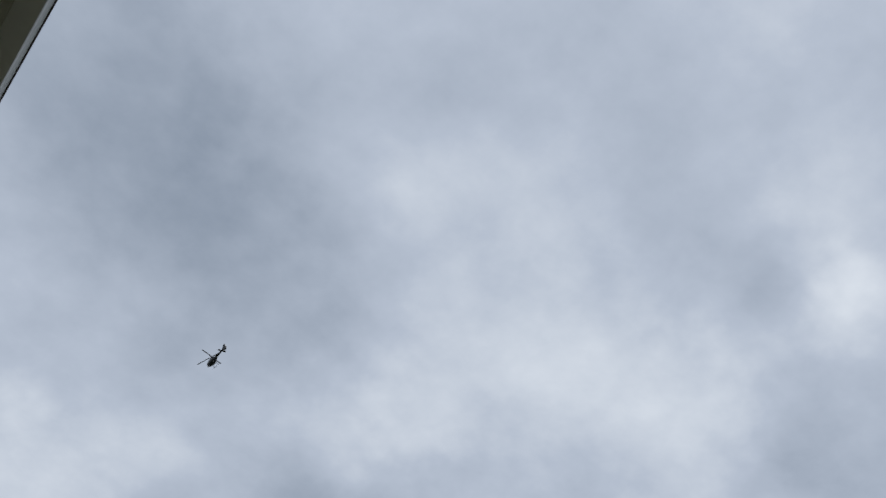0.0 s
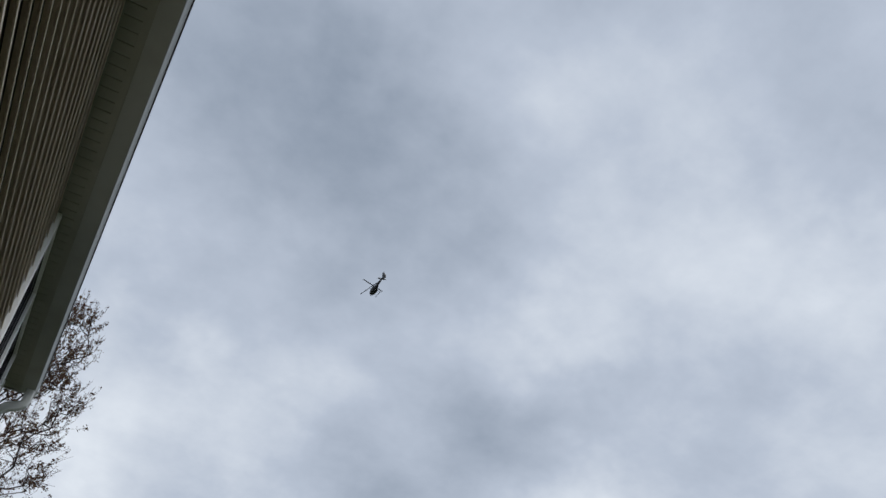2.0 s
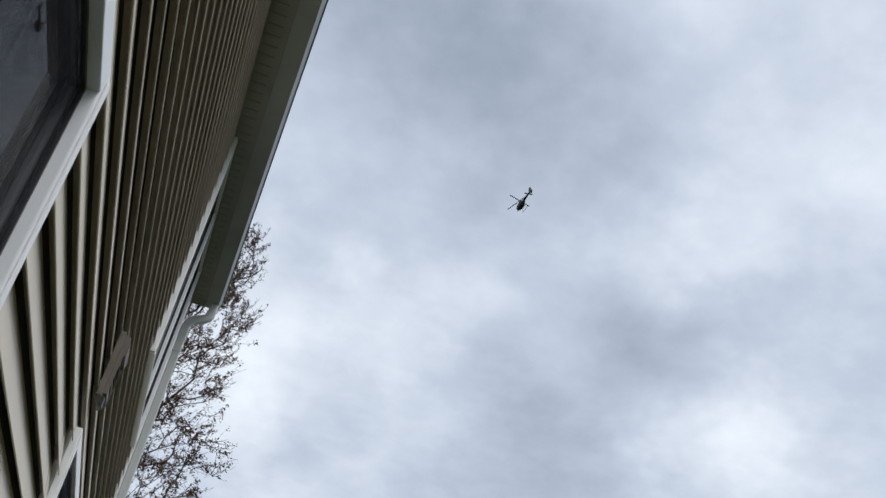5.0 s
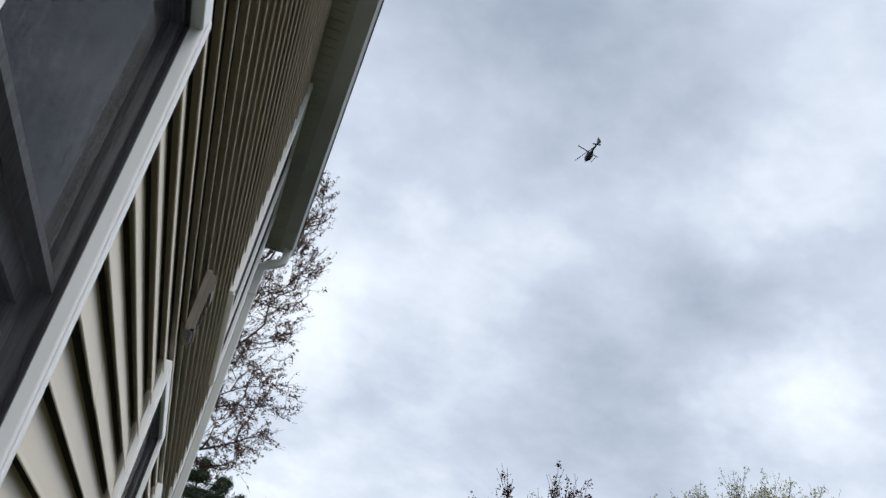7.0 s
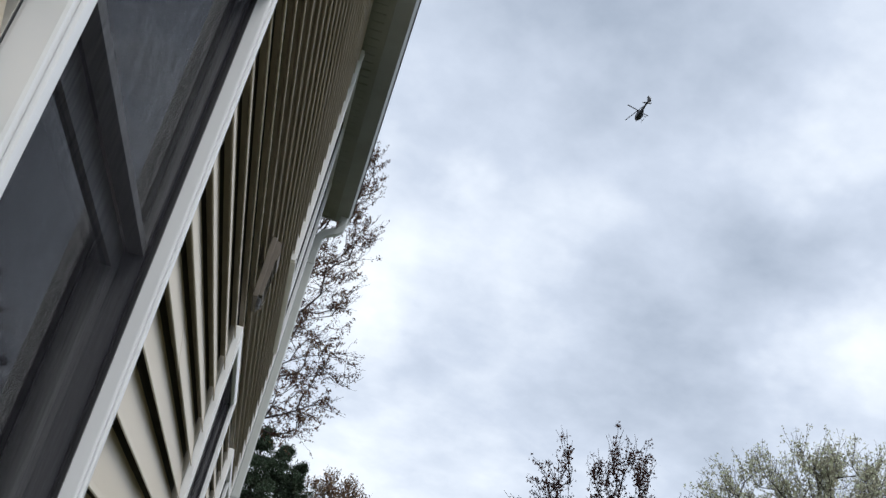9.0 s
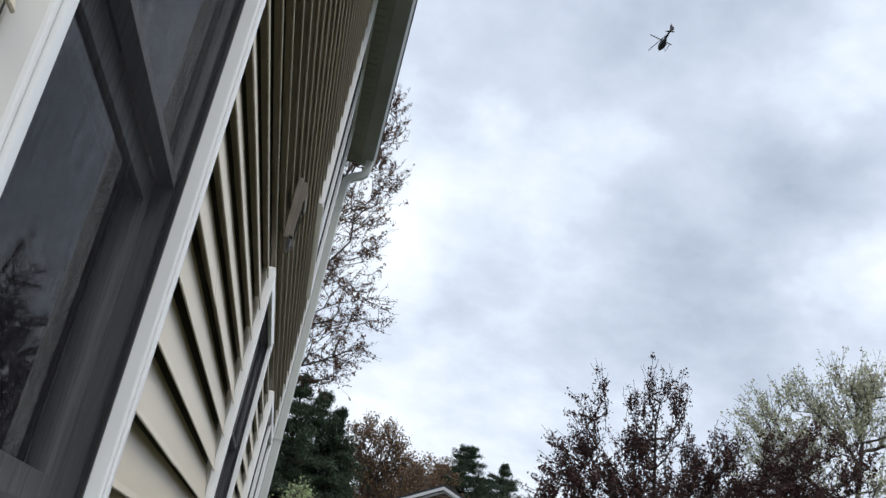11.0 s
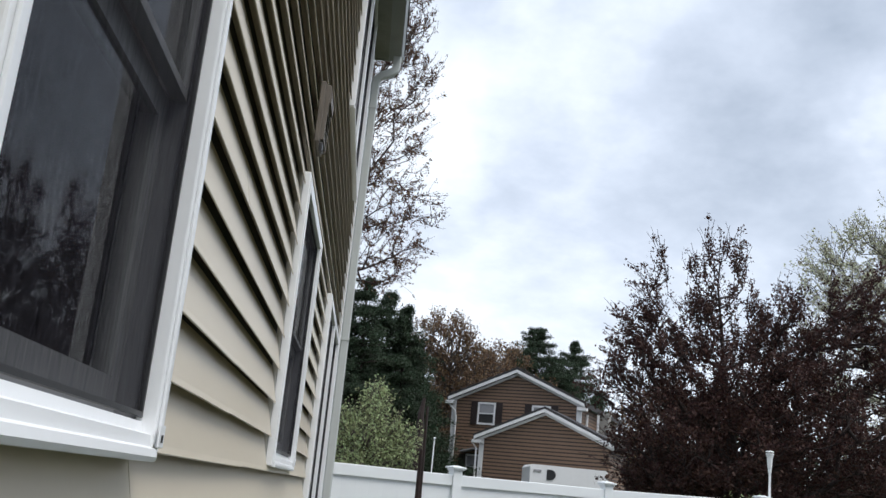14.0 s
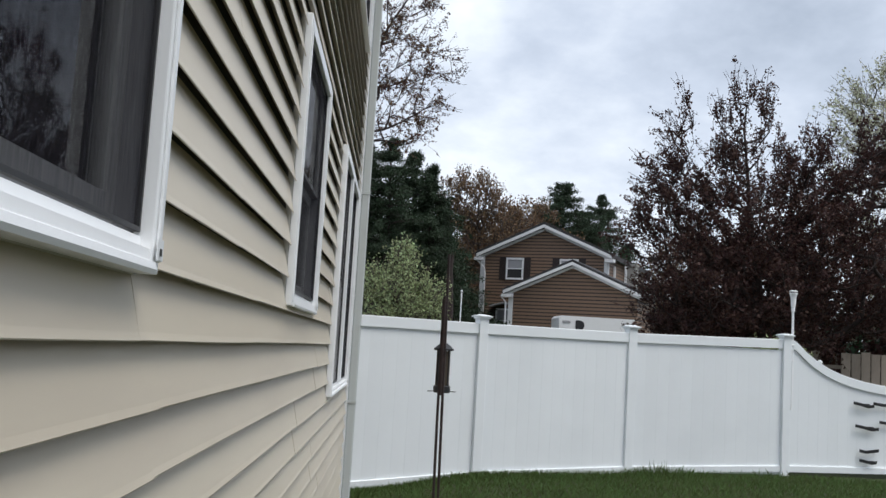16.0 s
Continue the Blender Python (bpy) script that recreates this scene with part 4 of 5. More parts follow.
# white travel trailer parked before the wing
tr = thing("travel_trailer", 9.42, 42.5, 0.05, "white travel trailer with a rounded black window", "trailer")
bm = bmesh.new()
prism_y(bm, [(-1.75, 0.6), (1.75, 0.6), (1.75, 3.12), (1.65, 3.22), (-1.65, 3.22), (-1.75, 3.12)], -1.1, 1.1)
part("body", bm, M_HTRIM, tr)
bm = bmesh.new()
prism_y(bm, [(-1.00, 2.60), (-1.00, 3.04)] + [(-0.82 + 0.22 * math.sin(t * math.pi / 8), 2.82 + 0.22 * math.cos(t * math.pi / 8)) for t in range(9)], -1.13, -1.101)
part("window", bm, M_BLACK, tr)
part("vent", boxes((-1.60, -1.25, -1.13, -1.101, 2.9, 3.0)), M_CURTAIN, tr)
for x in (-0.7, 0.7):
    bm = tube(bmesh.new(), [(x, -1.12, 0.36), (x, -0.9, 0.36)], 0.36, 20)
    part("wheel", bm, M_BLACK, tr)
part("frame", boxes((-1.7, 2.6, -0.5, 0.5, 0.45, 0.6)), M_BLACK, tr)
part("jack", boxes((2.4, 2.5, -0.05, 0.05, -0.03, 0.6)), M_BLACK, tr)

# thin white pole in the next yard
pole = thing("yard_pole", 1.50, 15.0, -0.05, "thin white garden pole with a small round top", "pole")
part("shaft", tube(bmesh.new(), [(0, 0, 0), (0.02, 0, 2.5)], 0.011), M_VINYL, pole)
bm = bmesh.new()
bmesh.ops.create_icosphere(bm, subdivisions=2, radius=0.022, matrix=Matrix.Translation((0.02, 0, 2.53)))
part("knob", bm, M_VINYL, pole, "", True)
# dead snag between the trees
snag = thing("tree_snag", 2.35, 36.0, -0.05, "bare broken tree trunk at the wood's edge", "tree trunk")
part("trunk", tube(bmesh.new(), [(0, 0, 0), (0.05, 0, 3), (0.0, 0, 4.6), (0.08, 0, 5.2)], [0.22, 0.18, 0.12, 0.06]), M_BARK_DARK, snag)

# weathered board fence in the far yard
wf = thing("wooden_fence", 9.6, 21.6, 0, "weathered grey-brown board fence behind the white one", "fence", "", "", 4)
for k in range(3):
    part("rail", boxes((0, 8.0, 0.03, 0.07, 0.35 + k * 0.6, 0.44 + k * 0.6)), M_WOOD, wf)
rng = random.Random(3)
for k in range(30):
    if k in (5, 6):
        continue
    x = 0.26 * k
    part("board", boxes((x, x + 0.235, 0.0, 0.028, 0.0, 1.97 + rng.uniform(-0.03, 0.03)), bevel=0.004), M_WOOD, wf)
for k in range(4):
    part("post", boxes((k * 2.5, k * 2.5 + 0.1, 0.07, 0.17, -0.05, 1.9)), M_WOOD, wf)

# ---------------------------------------------------------------- trees


def grow(trunk, targets, step, bias=0.25, wobble=0.07, seed=0):
    """Branches from a trunk to all targets: each target joins the nearest wood, with a liking for short ways to the root."""
    rng = np.random.RandomState(seed)
    nodes, parent, cost = [np.array(trunk[0], float)], [-1], [0.0]
    for p in trunk[1:]:
        a = nodes[-1]
        p = np.array(p, float)
        n = max(1, int(np.linalg.norm(p - a) / step))
        for k in range(1, n + 1):
            nodes.append(a + (p - a) * k / n)
            parent.append(len(nodes) - 2)
            cost.append(cost[-1] + np.linalg.norm(p - a) / n)
    arr = np.zeros((len(nodes) + 60 * len(targets), 3))
    cst = np.zeros(len(arr))
    arr[:len(nodes)], cst[:len(nodes)] = nodes, cost
    count = len(nodes)
    base = np.array(trunk[len(trunk) // 2])
    order = np.argsort(np.linalg.norm(targets - base, axis=1))
    tips = []
    for i in order:
        t = targets[i]
        d = np.linalg.norm(arr[:count] - t, axis=1)
        below = np.maximum(0, arr[:count, 2] - t[2] + 0.2 * d)
        j = int(np.argmin(d + bias * cst[:count] + 0.8 * below))
        a = arr[j].copy()
        L = np.linalg.norm(t - a)
        n = max(1, int(L / step))
        bend = rng.normal(0, wobble * L, 3) * (1, 1, 0.5)
        bend[2] -= 0.08 * L
        last = j
        for k in range(1, n + 1):
            f = k / n
            p = a + (t - a) * f + bend * math.sin(math.pi * f) + (rng.normal(0, 0.03 * step, 3) if k < n else 0)
            if count >= len(arr):
                break
            arr[count] = p
            cst[count] = cst[last] + np.linalg.norm(p - arr[last])
            parent.append(last)
            last = count
            count += 1
        tips.append(last)
    return arr[:count], np.array(parent[:count]), np.array(tips)


def wood_mesh(nodes, parent, tip_r, power, sides=4):
    n = len(nodes)
    load = np.zeros(n)
    kids = np.bincount(parent[1:], minlength=n)
    load[kids == 0] = 1
    for i in range(n - 1, 0, -1):
        load[parent[i]] += load[i]
    rad = tip_r * np.maximum(load, 1) ** power
    verts, faces = [], []
    ang = [2 * math.pi * k / sides for k in range(sides)]
    for i in range(1, n):
        a, b = nodes[parent[i]], nodes[i]
        d = b - a
        L = np.linalg.norm(d)
        if L < 1e-6:
            continue
        d = d / L
        ref = np.array((0, 0, 1.0)) if abs(d[2]) < 0.9 else np.array((1.0, 0, 0))
        u = np.cross(d, ref)
        u /= np.linalg.norm(u)
        w = np.cross(u, d)
        s = len(verts)
        ra = min(rad[parent[i]], rad[i] * 1.6)
        for p, r in ((a, ra), (b, rad[i])):
            for t in ang:
                verts.append(p + r * (u * math.cos(t) + w * math.sin(t)))
        for k in range(sides):
            faces.append((s + k, s + (k + 1) % sides, s + sides + (k + 1) % sides, s + sides + k))
    return verts, faces, rad


def leaf_quads(points, size, rng, spread, shape=0.6):
    """One small folded leaf at each point, turned any way."""
    n = len(points)
    p = points + rng.normal(0, spread, (n, 3))
    u = rng.normal(0, 1, (n, 3))
    u /= np.linalg.norm(u, axis=1)[:, None]
    w = np.cross(u, rng.normal(0, 1, (n, 3)))
    w /= np.linalg.norm(w, axis=1)[:, None] + 1e-9
    s = size * rng.uniform(0.5, 1.3, (n, 1))
    c = np.stack([p - u * s * 0.5, p + w * s * shape * 0.5, p + u * s * 0.5, p - w * s * shape * 0.5], 1)
    verts = c.reshape(-1, 3)
    faces = np.arange(4 * n).reshape(-1, 4)
    return verts, faces


def in_blobs(blobs, n, rng, hollow=0.0):
    """Points inside a set of ellipsoids (x, y, z, rx, ry, rz, weight)."""
    wgt = np.array([b[6] for b in blobs], float)
    pick = rng.choice(len(blobs), n, p=wgt / wgt.sum())
    d = rng.normal(0, 1, (n, 3))
    d /= np.linalg.norm(d, axis=1)[:, None]
    r = rng.uniform(hollow, 1, (n, 1)) ** (1 / 2.4)
    b = np.array([q[:6] for q in blobs])[pick]
    return b[:, :3] + d * r * b[:, 3:6]


def broadleaf(name, base, trunk, blobs, n_tips, n_leaf, leaf, leaf_mat, bark, label, seed, step=0.35, tip_r=0.006, power=0.42, twig=0.5, spread=0.12, sides=4, twigs=3, hollow=0.3, on_twigs=0.9, clump=1, fan=0.45):
    """A broad-leaved tree: tapered trunk, limbs and twigs, and a crown of many separate small leaves."""
    rng = np.random.RandomState(seed)
    t = thing(name, *base, label, "tree")
    targets = in_blobs(blobs, n_tips, rng, hollow)
    nodes, parent, tips = grow(trunk, targets, step, seed=seed)
    # twigs past every tip, pointing out and up
    extra, ep = [], []
    count = len(nodes)
    mid = np.mean([b[:3] for b in blobs], axis=0)
    for i in tips:
        out = nodes[i] - mid
        out /= np.linalg.norm(out) + 1e-6
        for _ in range(twigs):
            d = out * 0.7 + rng.normal(0, fan, 3) + np.array((0, 0, 0.75))
            d /= np.linalg.norm(d)
            L = twig * rng.uniform(0.4, 1.2)
            last = i
            for k in (0.35, 0.7, 1.0):
                extra.append(nodes[i] + d * L * k + rng.normal(0, 0.035 * L, 3))
                ep.append(last)
                last = count
                count += 1
    first = len(nodes)
    nodes = np.vstack([nodes, extra])
    parent = np.concatenate([parent, ep]).astype(int)
    verts, faces, rad = wood_mesh(nodes, parent, tip_r, power, sides)
    data_mesh("trunk", verts, faces, bark, t, "", "", True)
    thin = np.where(rad < tip_r * 2.6)[0]
    thin = thin[thin > 0]
    n_spot = n_leaf // clump
    on_twig = rng.rand(n_spot) < on_twigs
    pick = np.where(on_twig, rng.randint(first, len(nodes), n_spot), rng.choice(thin, n_spot))
    f = rng.uniform(0, 1, (n_spot, 1)) ** 0.7
    pts = np.repeat(nodes[parent[pick]] * (1 - f) + nodes[pick] * f, clump, axis=0)
    v, fc = leaf_quads(pts, leaf, rng, spread)
    data_mesh("crown", v, fc, leaf_mat, t, "stuff")
    return t


def pine(name, x, y, height, radius, label, seed, z=-0.05, n_whorl=26, gap=0.12):
    """A pine: straight trunk, whorls of limbs that grow shorter to the pointed top, each with sprays of needles."""
    rng = np.random.RandomState(seed)
    t = thing(name, x, y, z, label, "tree", "dark pines")
    bm = tube(bmesh.new(), [(0, 0, 0), (0.1, 0, height * 0.5), (0, 0, height * 0.99)], [height * 0.018, height * 0.012, 0.02], 7)
    part("trunk", bm, M_BARK_DARK, t)
    wv, wf_, pts = [], [], []
    for k in range(n_whorl):
        f = gap + (1 - gap) * (k + rng.uniform(-0.3, 0.3)) / n_whorl
        zc = height * min(0.985, f)
        reach = radius * max(0.0, 1.0 - f) ** 0.8 / (1.0 - gap) ** 0.8 + 0.05
        for a in range(10):
            ang = rng.uniform(0, 2 * math.pi)
            L = reach * rng.choice((0.5, 0.75, 1.0, 1.2)) * rng.uniform(0.85, 1.15)
            d = np.array((math.cos(ang), math.sin(ang), 0))
            rise = rng.uniform(-0.05, 0.40)
            prev = np.array((0.0, 0.0, zc))
            for s in range(1, 6):
                q = s / 5
                p = np.array((0, 0, zc)) + d * L * q + np.array((0, 0, L * (rise * q - 0.18 * q * q)))
                i = len(wv)
                r = 0.04 * (1.1 - q) * height / 15
                for c in (prev, p):
                    for e in ((0, 0, r), (d[1] * r, -d[0] * r, -r), (-d[1] * r, d[0] * r, -r)):
                        wv.append(c + np.array(e))
                for j in range(3):
                    wf_.append((i + j, i + (j + 1) % 3, i + 3 + (j + 1) % 3, i + 3 + j))
                prev = p
                m = int(60 * (0.5 + q) * max(0.5, L / 2.2))
                side = np.array((-d[1], d[0], 0))
                pts.append(p + side * rng.normal(0, 0.17 * L * (1.2 - q), (m, 1)) + d * rng.normal(0, 0.10 * L, (m, 1)) + np.array((0, 0, 1)) * rng.normal(0.06, 0.09, (m, 1)))
    data_mesh("branchwork", wv, wf_, M_BARK_DARK, t, "stuff")
    pts = np.vstack(pts)
    v, fc = leaf_quads(pts, 0.10 + 0.0068 * height, rng, 0.07, 0.26)
    data_mesh("crown", v, fc, M_NEEDLE, t, "stuff")
    return t


# tall budding maple behind the house corner
broadleaf("maple_tree", (-2.2, 30, -0.05), [(0, 0, 0), (0.1, 0, 4), (0.3, 0, 8), (0.5, 0.1, 12.5), (0.9, 0, 16.5)],
          [(1.8, 0, 17.7, 1.5, 1.6, 1.7, 1.1), (0.4, 0, 16.6, 1.6, 1.8, 1.6, 0.6), (2.1, 0, 15.4, 1.6, 1.8, 1.6, 1.1), (1.6, 0, 13.0, 1.9, 2.0, 1.5, 1.1), (2.3, 0, 10.9, 1.8, 1.8, 1.0, 0.9), (2.0, 0, 9.2, 1.7, 1.8, 1.1, 0.8),
           (-2.2, 0, 13, 2.6, 2.6, 4.5, 1.6)],
          760, 34000, 0.08, M_BUD, M_BARK_DARK, "tall maple just budding, bare dark twigs with small reddish leaves", 11, 0.4, 0.0045, 0.44, 0.8, 0.045, 4, 3, 0.15, 0.96, 5, 0.32)
# purple-leaved tree behind the white fence
broadleaf("plum_tree", (9.0, 20, -0.05), [(0, 0, 0), (-0.1, 0, 1.2), (-0.3, 0, 2.6), (-0.6, 0, 5.0), (-0.8, 0, 7.0)],
          [(-2.2, 0, 6.6, 0.3, 0.5, 1.0, 0.12), (-2.85, 0, 5.3, 0.4, 0.6, 0.7, 0.14), (2.4, 0, 6.4, 0.7, 0.9, 0.9, 0.3), (-0.8, 0, 6.9, 0.75, 0.9, 1.15, 0.34), (-1.15, 0, 5.7, 0.6, 0.8, 0.7, 0.22), (-2.1, 0, 5.6, 0.5, 0.8, 1.0, 0.17), (-2.3, 0, 4.8, 0.9, 1.0, 0.8, 0.28), (-2.9, 0.2, 4.2, 0.6, 0.8, 0.6, 0.14),
           (-0.5, 0, 4.5, 1.9, 2.0, 1.2, 1.4), (-0.4, 0, 4.6, 1.0, 1.0, 1.2, 0.4), (-1.0, 0, 3.3, 2.0, 2.2, 1.2, 1.25), (0.6, 0, 6.2, 0.6, 0.9, 0.9, 0.22), (1.0, 0, 5.2, 0.9, 1.0, 0.9, 0.5), (2.2, 0, 5.3, 1.3, 1.5, 1.2, 0.7),
           (2.0, 0, 3.9, 2.6, 2.2, 1.3, 1.35), (-2.3, 0, 2.7, 1.0, 1.4, 0.8, 0.25), (3.4, 0.3, 6.5, 1.0, 1.2, 1.3, 0.5), (-0.4, 0, 2.3, 1.9, 1.6, 0.8, 0.8), (2.6, 0, 2.75, 2.0, 1.5, 0.4, 0.35)],
          1150, 94000, 0.076, M_PLUM, M_BARK_DARK, "bushy dark purple-leaved plum tree", 12, 0.3, 0.005, 0.44, 0.70, 0.055, 4, 4, 0.25, 0.9, 7, 0.42)
# whitish blossoming tree further back
broadleaf("blossom_tree", (17.7, 27, -0.40), [(0, 0, 0), (-0.1, 0, 2.5), (-0.2, 0, 6), (0.0, 0, 10.5)],
          [(-3.2, 0, 9.7, 0.6, 0.9, 1.1, 0.4), (-2.1, 0, 10.2, 0.8, 1.0, 1.4, 0.5), (-0.8, 0, 10.8, 0.9, 1.0, 1.3, 0.6), (0.7, 0, 11.0, 0.9, 1.0, 1.4, 0.6), (2.2, 0, 11.4, 0.8, 1.2, 1.4, 0.6), (3.2, 0, 10.4, 0.9, 1.0, 1.2, 0.4),
           (-2.4, 0, 7.4, 1.8, 1.8, 1.8, 1.1), (0, 0, 8.0, 2.4, 2.2, 2.0, 1.4), (2.4, 0, 8, 2.2, 2, 2.0, 1.0), (0, 0, 4.6, 3.2, 2.4, 1.6, 1.0)],
          560, 36000, 0.10, M_BLOSSOM, M_BARK, "tall tree in pale white-green blossom", 13, 0.4, 0.0055, 0.44, 1.0, 0.075, 4, 4, 0.3, 0.95, 6, 0.4)
# pale green small tree by the fence
broadleaf("pear_tree", (0.35, 20, -0.05), [(0, 0, 0), (0, 0, 1.0), (0.05, 0, 2.6)],
          [(0.1, 0, 2.5, 0.75, 0.8, 0.7, 1.0), (-0.1, 0, 1.7, 1.0, 1.0, 0.8, 1.0), (0.15, 0, 3.25, 0.3, 0.4, 0.45, 0.3), (0.75, 0, 2.5, 0.4, 0.5, 0.6, 0.35), (-0.5, 0, 2.8, 0.3, 0.4, 0.4, 0.2)],
          520, 14000, 0.065, M_LIGHTGREEN, M_BARK, "small tree with fresh pale green leaves", 14, 0.2, 0.004, 0.45, 0.42, 0.06, 4, 3, 0.1)
# dense dark hedge of the same leaves behind it
broadleaf("plum_bush", (10.0, 23.5, -0.05), [(0, 0, 0), (0, 0, 1.0), (0.1, 0, 2.6)],
          [(-1.0, 0, 2.2, 1.8, 0.9, 1.8, 0.9), (0.4, 0, 2.8, 2.8, 0.9, 2.4, 1.4), (3.4, 0, 2.9, 2.8, 0.9, 2.6, 1.4), (6.2, 0, 2.8, 2.2, 0.9, 2.6, 1.0)],
          520, 46000, 0.15, M_PLUM, M_BARK_DARK, "dense dark purple bush behind the plum tree", 21, 0.4, 0.006, 0.40, 0.4, 0.14, 3, 3, 0.0)
# low green shrub under the purple tree
broadleaf("green_shrub", (8.1, 17.5, -0.05), [(0, 0, 0), (0, 0, 0.6)],
          [(0, 0, 1.5, 0.75, 0.6, 0.55, 1.0)], 120, 4200, 0.07, M_LIGHTGREEN, M_BARK, "low green shrub behind the fence", 15, 0.15, 0.004, 0.45, 0.2, 0.05, 4, 2, 0.1)
# russet budding trees before the pines
broadleaf("oak_tree", (5.0, 58, -0.05), [(0, 0, 0), (0, 0, 4), (0.2, 0, 8), (0, 0, 11)],
          [(-0.5, 0, 10.6, 2.2, 2.2, 2.0, 1.0), (-1.4, 0, 8.2, 2.4, 2.4, 2.4, 1.0), (1.6, 0, 8.4, 2.6, 2.4, 2.4, 1.0), (0, 0, 6.0, 3.2, 2.6, 2.4, 1.0), (3.2, 0, 7.2, 1.8, 2, 1.8, 0.6)],
          900, 20000, 0.16, M_RUSSET, M_BARK, "russet budding oak before dark pines", 16, 0.5, 0.012, 0.40, 0.7, 0.12, 3, 3, 0.1)
broadleaf("oak_tree", (9.5, 72, -0.05), [(0, 0, 0), (0, 0, 5), (0.2, 0, 9), (0, 0, 12)],
          [(0, 0, 11, 3.0, 2.5, 2.2, 1.0), (-2, 0, 8.5, 3, 2.5, 2.6, 1.0), (2.4, 0, 8.5, 3, 2.5, 2.6, 1.0), (0, 0, 5.5, 4, 2.6, 3.0, 1.0)],
          700, 22000, 0.2, M_RUSSET, M_BARK, "russet budding oak in the far woods", 17, 0.6, 0.014, 0.40, 0.8, 0.15, 3, 3, 0.1)
broadleaf("oak_tree", (25.0, 80, -0.05), [(0, 0, 0), (0, 0, 5), (0.2, 0, 9), (0, 0, 11)],
          [(0, 0, 10, 3.4, 2.5, 2.4, 1.0), (-3, 0, 7.5, 3, 2.5, 2.6, 1.0), (2.8, 0, 8.0, 3, 2.5, 2.6, 1.0), (0, 0, 4.5, 5, 2.6, 3.0, 1.0)],
          600, 16000, 0.2, M_RUSSET, M_BARK, "bare russet tree in the far woods", 18, 0.6, 0.014, 0.40, 0.8, 0.15, 3, 3, 0.1)
for k, (x, y, h, r) in enumerate(((-0.4, 44, 11.6, 3.6), (-3.2, 47, 13.5, 3.8), (1.7, 46, 10.6, 3.2), (3.0, 66, 12.0, 3.2), (14.4, 82, 17.0, 8.0), (18.6, 86, 16.6, 6.5), (10.6, 88, 15.2, 6.0), (12.0, 80, 14.4, 5.5), (16.4, 84, 14.5, 6.0),
                                  (6.5, 84, 13.5, 3.6), (0.2, 60, 11.0, 3.4), (22.5, 92, 13.0, 3.6), (17.0, 78, 11.5, 3.0), (-1.6, 45, 11.4, 3.6), (0.8, 48, 11.8, 3.6), (2.6, 52, 9.0, 3.2))):
    pine("pine_tree", x, y, h, r, "dark green pine in the woods behind the houses", 40 + k, n_whorl=24 if h < 14 else 30, gap=0.12)
# the woods' dark undergrowth closes the gaps between the trunks
rng = np.random.RandomState(77)
pts = np.column_stack([rng.uniform(-40, 70, 42000), rng.uniform(96, 104, 42000), np.abs(rng.normal(0, 3.6, 42000)) + rng.uniform(0, 1.5, 42000)])
v, fc = leaf_quads(pts, 0.75, rng, 0.3, 0.7)
tagged(data_mesh("far_woods", v, fc, M_NEEDLE, None, "stuff"), "dark thicket of the distant woods", "woods")
# trees out of view, known only from a reflection, added to cut low sky light
pts = np.column_stack([rng.uniform(38, 44, 24000), rng.uniform(-60, 36, 24000), np.minimum(np.abs(rng.normal(0, 4.5, 24000)), 7.0) + rng.uniform(0, 3.0, 24000)])
v, fc = leaf_quads(pts, 0.9, rng, 0.3, 0.7)
tagged(data_mesh("yard_trees", v, fc, M_NEEDLE, None, "stuff"), "unseen dark trees along the open side of the yard, added to block low sky light", "woods")
pts = np.column_stack([rng.uniform(-6, 4, 9000), rng.uniform(49, 53, 9000), np.abs(rng.normal(0, 2.2, 9000))])
v, fc = leaf_quads(pts, 0.4, rng, 0.3, 0.7)
tagged(data_mesh("undergrowth", v, fc, M_NEEDLE, None, "stuff"), "dark undergrowth at the wood's edge", "bushes")

# ---------------------------------------------------------------- helicopter in the sky
HD = Vector((0.248, 0.782, 0.572)).normalized() * 300
heli = thing("helicopter", *(Vector((0.4, -1.2, 1.9)) + HD), "dark helicopter flying high under the clouds", "helicopter")
nose, crest = Vector((-0.107, 0.961, -0.254)), Vector((-0.367, 0.199, 0.909))
turn = Matrix((nose, crest.cross(nose), crest)).transposed().to_4x4()
heli.matrix_basis = Matrix.Translation(Vector((0.4, -1.2, 1.9)) + HD) @ turn
bm = bmesh.new()
bmesh.ops.create_uvsphere(bm, u_segments=20, v_segments=14, radius=1.0)
for v in bm.verts:
    x = v.co.x
    v.co.x *= 2.5
    k = 1.0 if x > -0.2 else max(0.25, 1.0 + (x + 0.2) * 0.85)
    v.co.y *= 1.0 * k
    v.co.z = v.co.z * 1.15 * k + (0.25 if x < -0.2 else 0) * min(1, -x)
part("fuselage", bm, M_HELI, heli, "", True)
part("tail_boom", tube(bmesh.new(), [(-1.6, 0, 0.45), (-3.6, 0, 0.6), (-5.6, 0, 0.75)], [0.42, 0.3, 0.2], 10), M_HELI, heli, "", True)
bm = bmesh.new()
prism_x(bm, [(-0.06, 0.2), (0.06, 0.2), (0.05, 2.0), (-0.05, 2.0)], -6.5, -5.5)
part("tail_fin", bm, M_HELI, heli)
part("tail_shroud", tube(bmesh.new(), [(-5.9, -0.2, 0.75), (-5.9, 0.2, 0.75)], 0.75, 16), M_HELI, heli)
part("stabilizer", boxes((-4.9, -4.4, -1.5, 1.5, 0.6, 0.68)), M_HELI, heli)
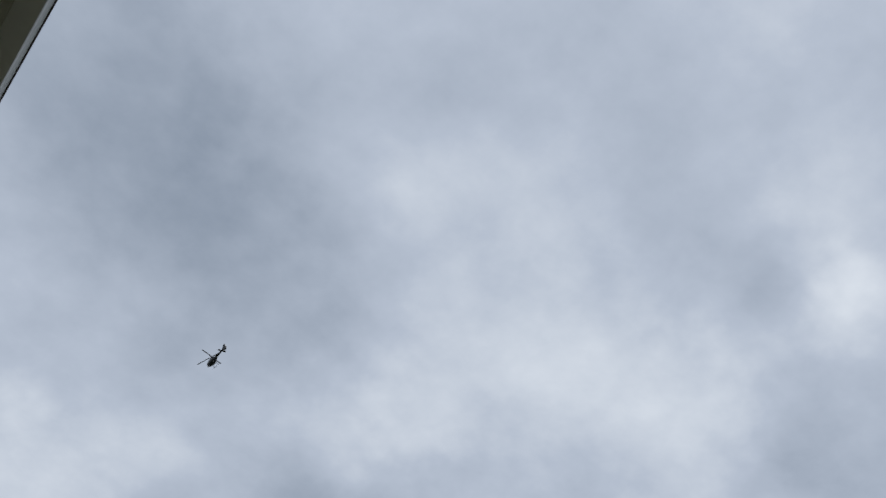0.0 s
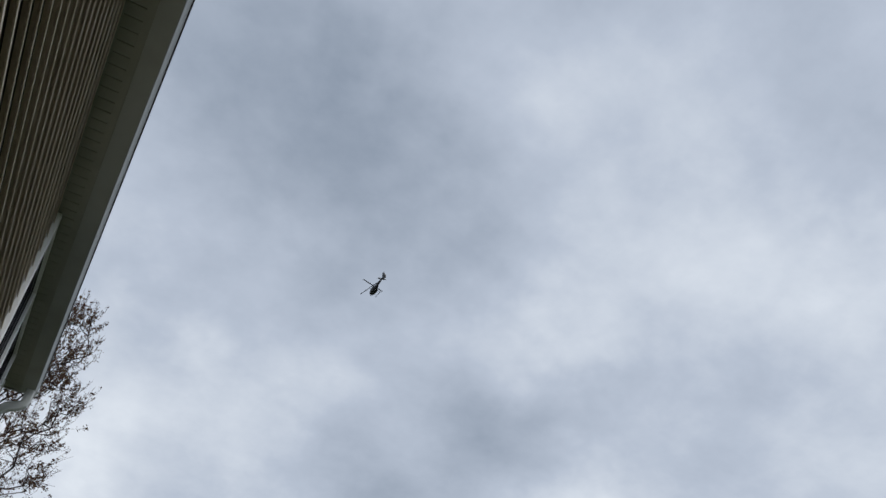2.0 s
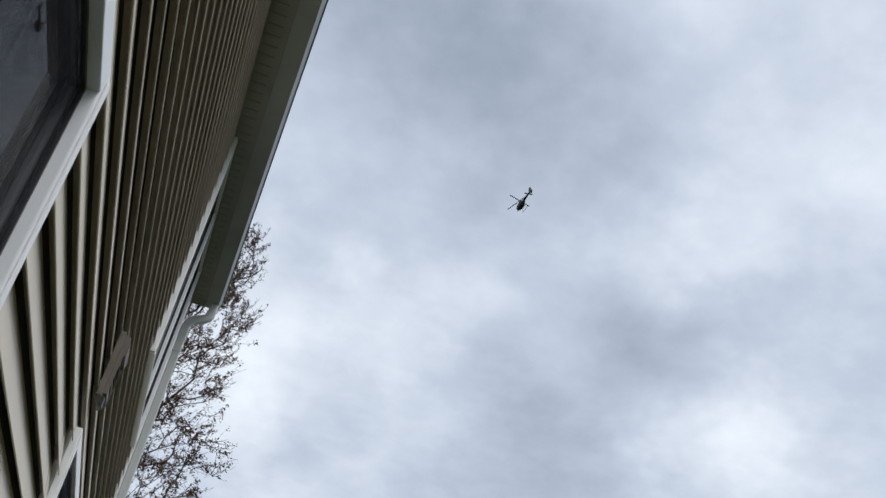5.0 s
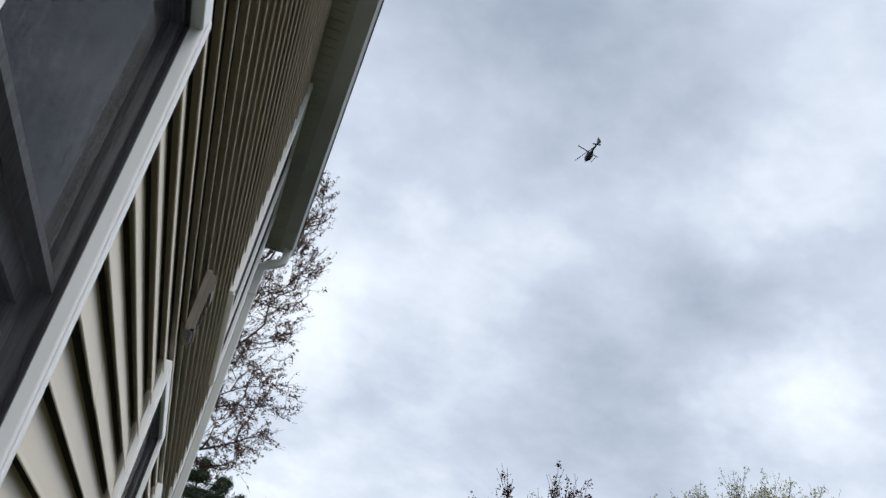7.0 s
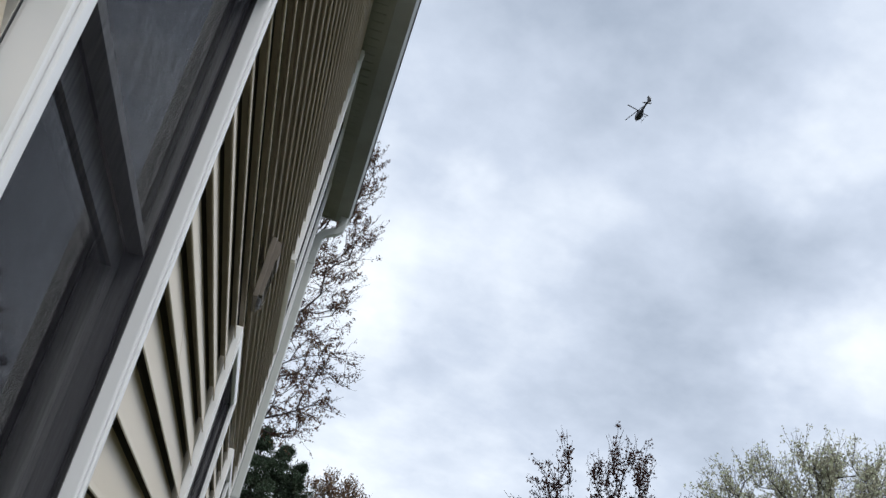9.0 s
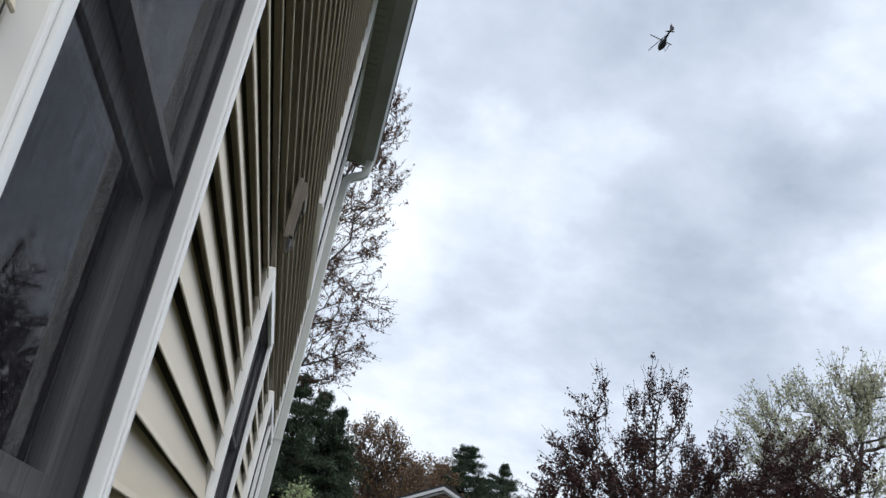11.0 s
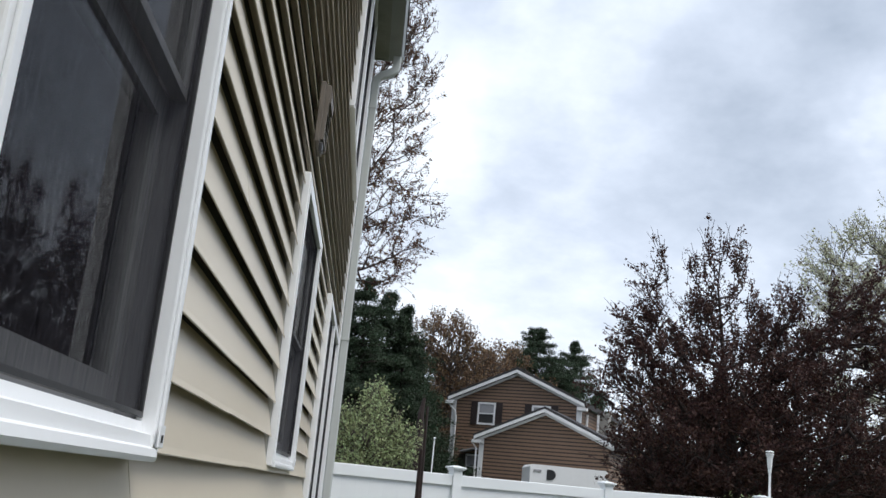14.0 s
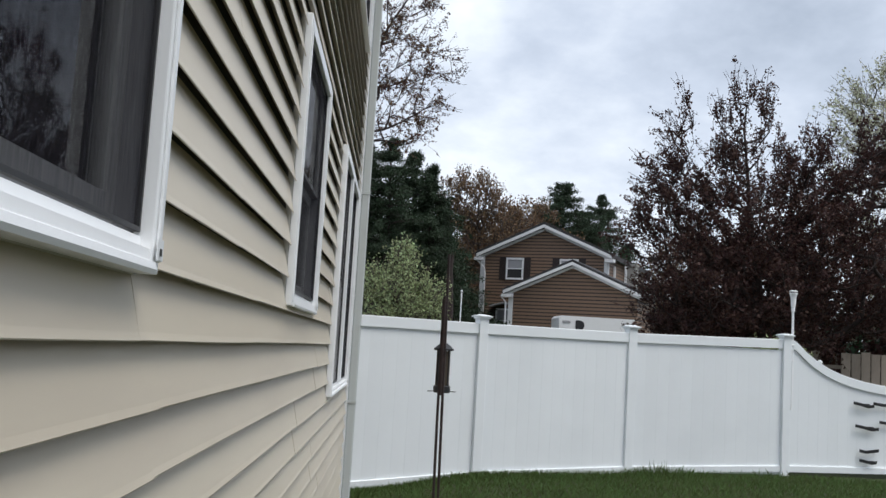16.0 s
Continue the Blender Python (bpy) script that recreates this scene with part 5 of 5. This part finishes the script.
part("mast", tube(bmesh.new(), [(0, 0, 0.8), (0, 0, 1.75)], [0.5, 0.14], 10), M_HELI, heli)
for k in range(4):
    a = radians(20 + 90 * k)
    bm = boxes((0.15, 5.1, -0.16, 0.16, 1.68, 1.73))
    o = part("rotor_blade", bm, M_HELI, heli)
    o.rotation_euler = (0, 0, a)
for s in (-1, 1):
    part("skid", tube(bmesh.new(), [(1.7, s * 1.0, -1.35), (1.5, s * 1.0, -1.5), (-1.5, s * 1.0, -1.5)], 0.07, 6), M_HELI, heli)
    for x in (0.9, -0.8):
        part("strut", tube(bmesh.new(), [(x, s * 0.5, -0.7), (x, s * 1.0, -1.5)], 0.05, 6), M_HELI, heli)

# ---------------------------------------------------------------- grass
rng = np.random.RandomState(9)
n = 52000
gx = rng.uniform(-0.6, 9.5, n)
gy = 7.2 + (rng.uniform(0, 1, n) ** 0.8) * 4.6
limit = np.interp(gx, [-0.6, 1.467, 3.651, 6.011, 9.5], [9.2, 10.24, 11.33, 11.94, 12.8])
gy = np.minimum(gy + rng.uniform(0, 0.02, n), limit - 0.05 - np.abs(rng.normal(0, 0.12, n)))
h = rng.uniform(0.05, 0.10, n) * (0.8 + 0.6 * np.exp(-((limit - gy) / 0.15) ** 2)) * (1 + 0.8 * np.exp(-((gx - 4.1) ** 2) / 0.15 - ((limit - gy) / 0.3) ** 2))
lean = rng.normal(0, 0.025, (n, 2))
ang = rng.uniform(0, math.pi, n)
w = 0.0035
verts = np.zeros((n, 4, 3))
for k, (s, f) in enumerate(((-1, 0), (1, 0), (0.45, 0.6), (0, 1.0))):
    verts[:, k, 0] = gx + s * w * np.cos(ang) + lean[:, 0] * f * f
    verts[:, k, 1] = gy + s * w * np.sin(ang) + lean[:, 1] * f * f
    verts[:, k, 2] = lawn(gx, gy) - 0.005 + h * f
tagged(data_mesh("grass", verts.reshape(-1, 3), np.arange(4 * n).reshape(-1, 4), M_GRASS, None, "stuff"), "short green lawn grass, longer along the fence", "grass")

# ---------------------------------------------------------------- the siding's courses
build_siding()
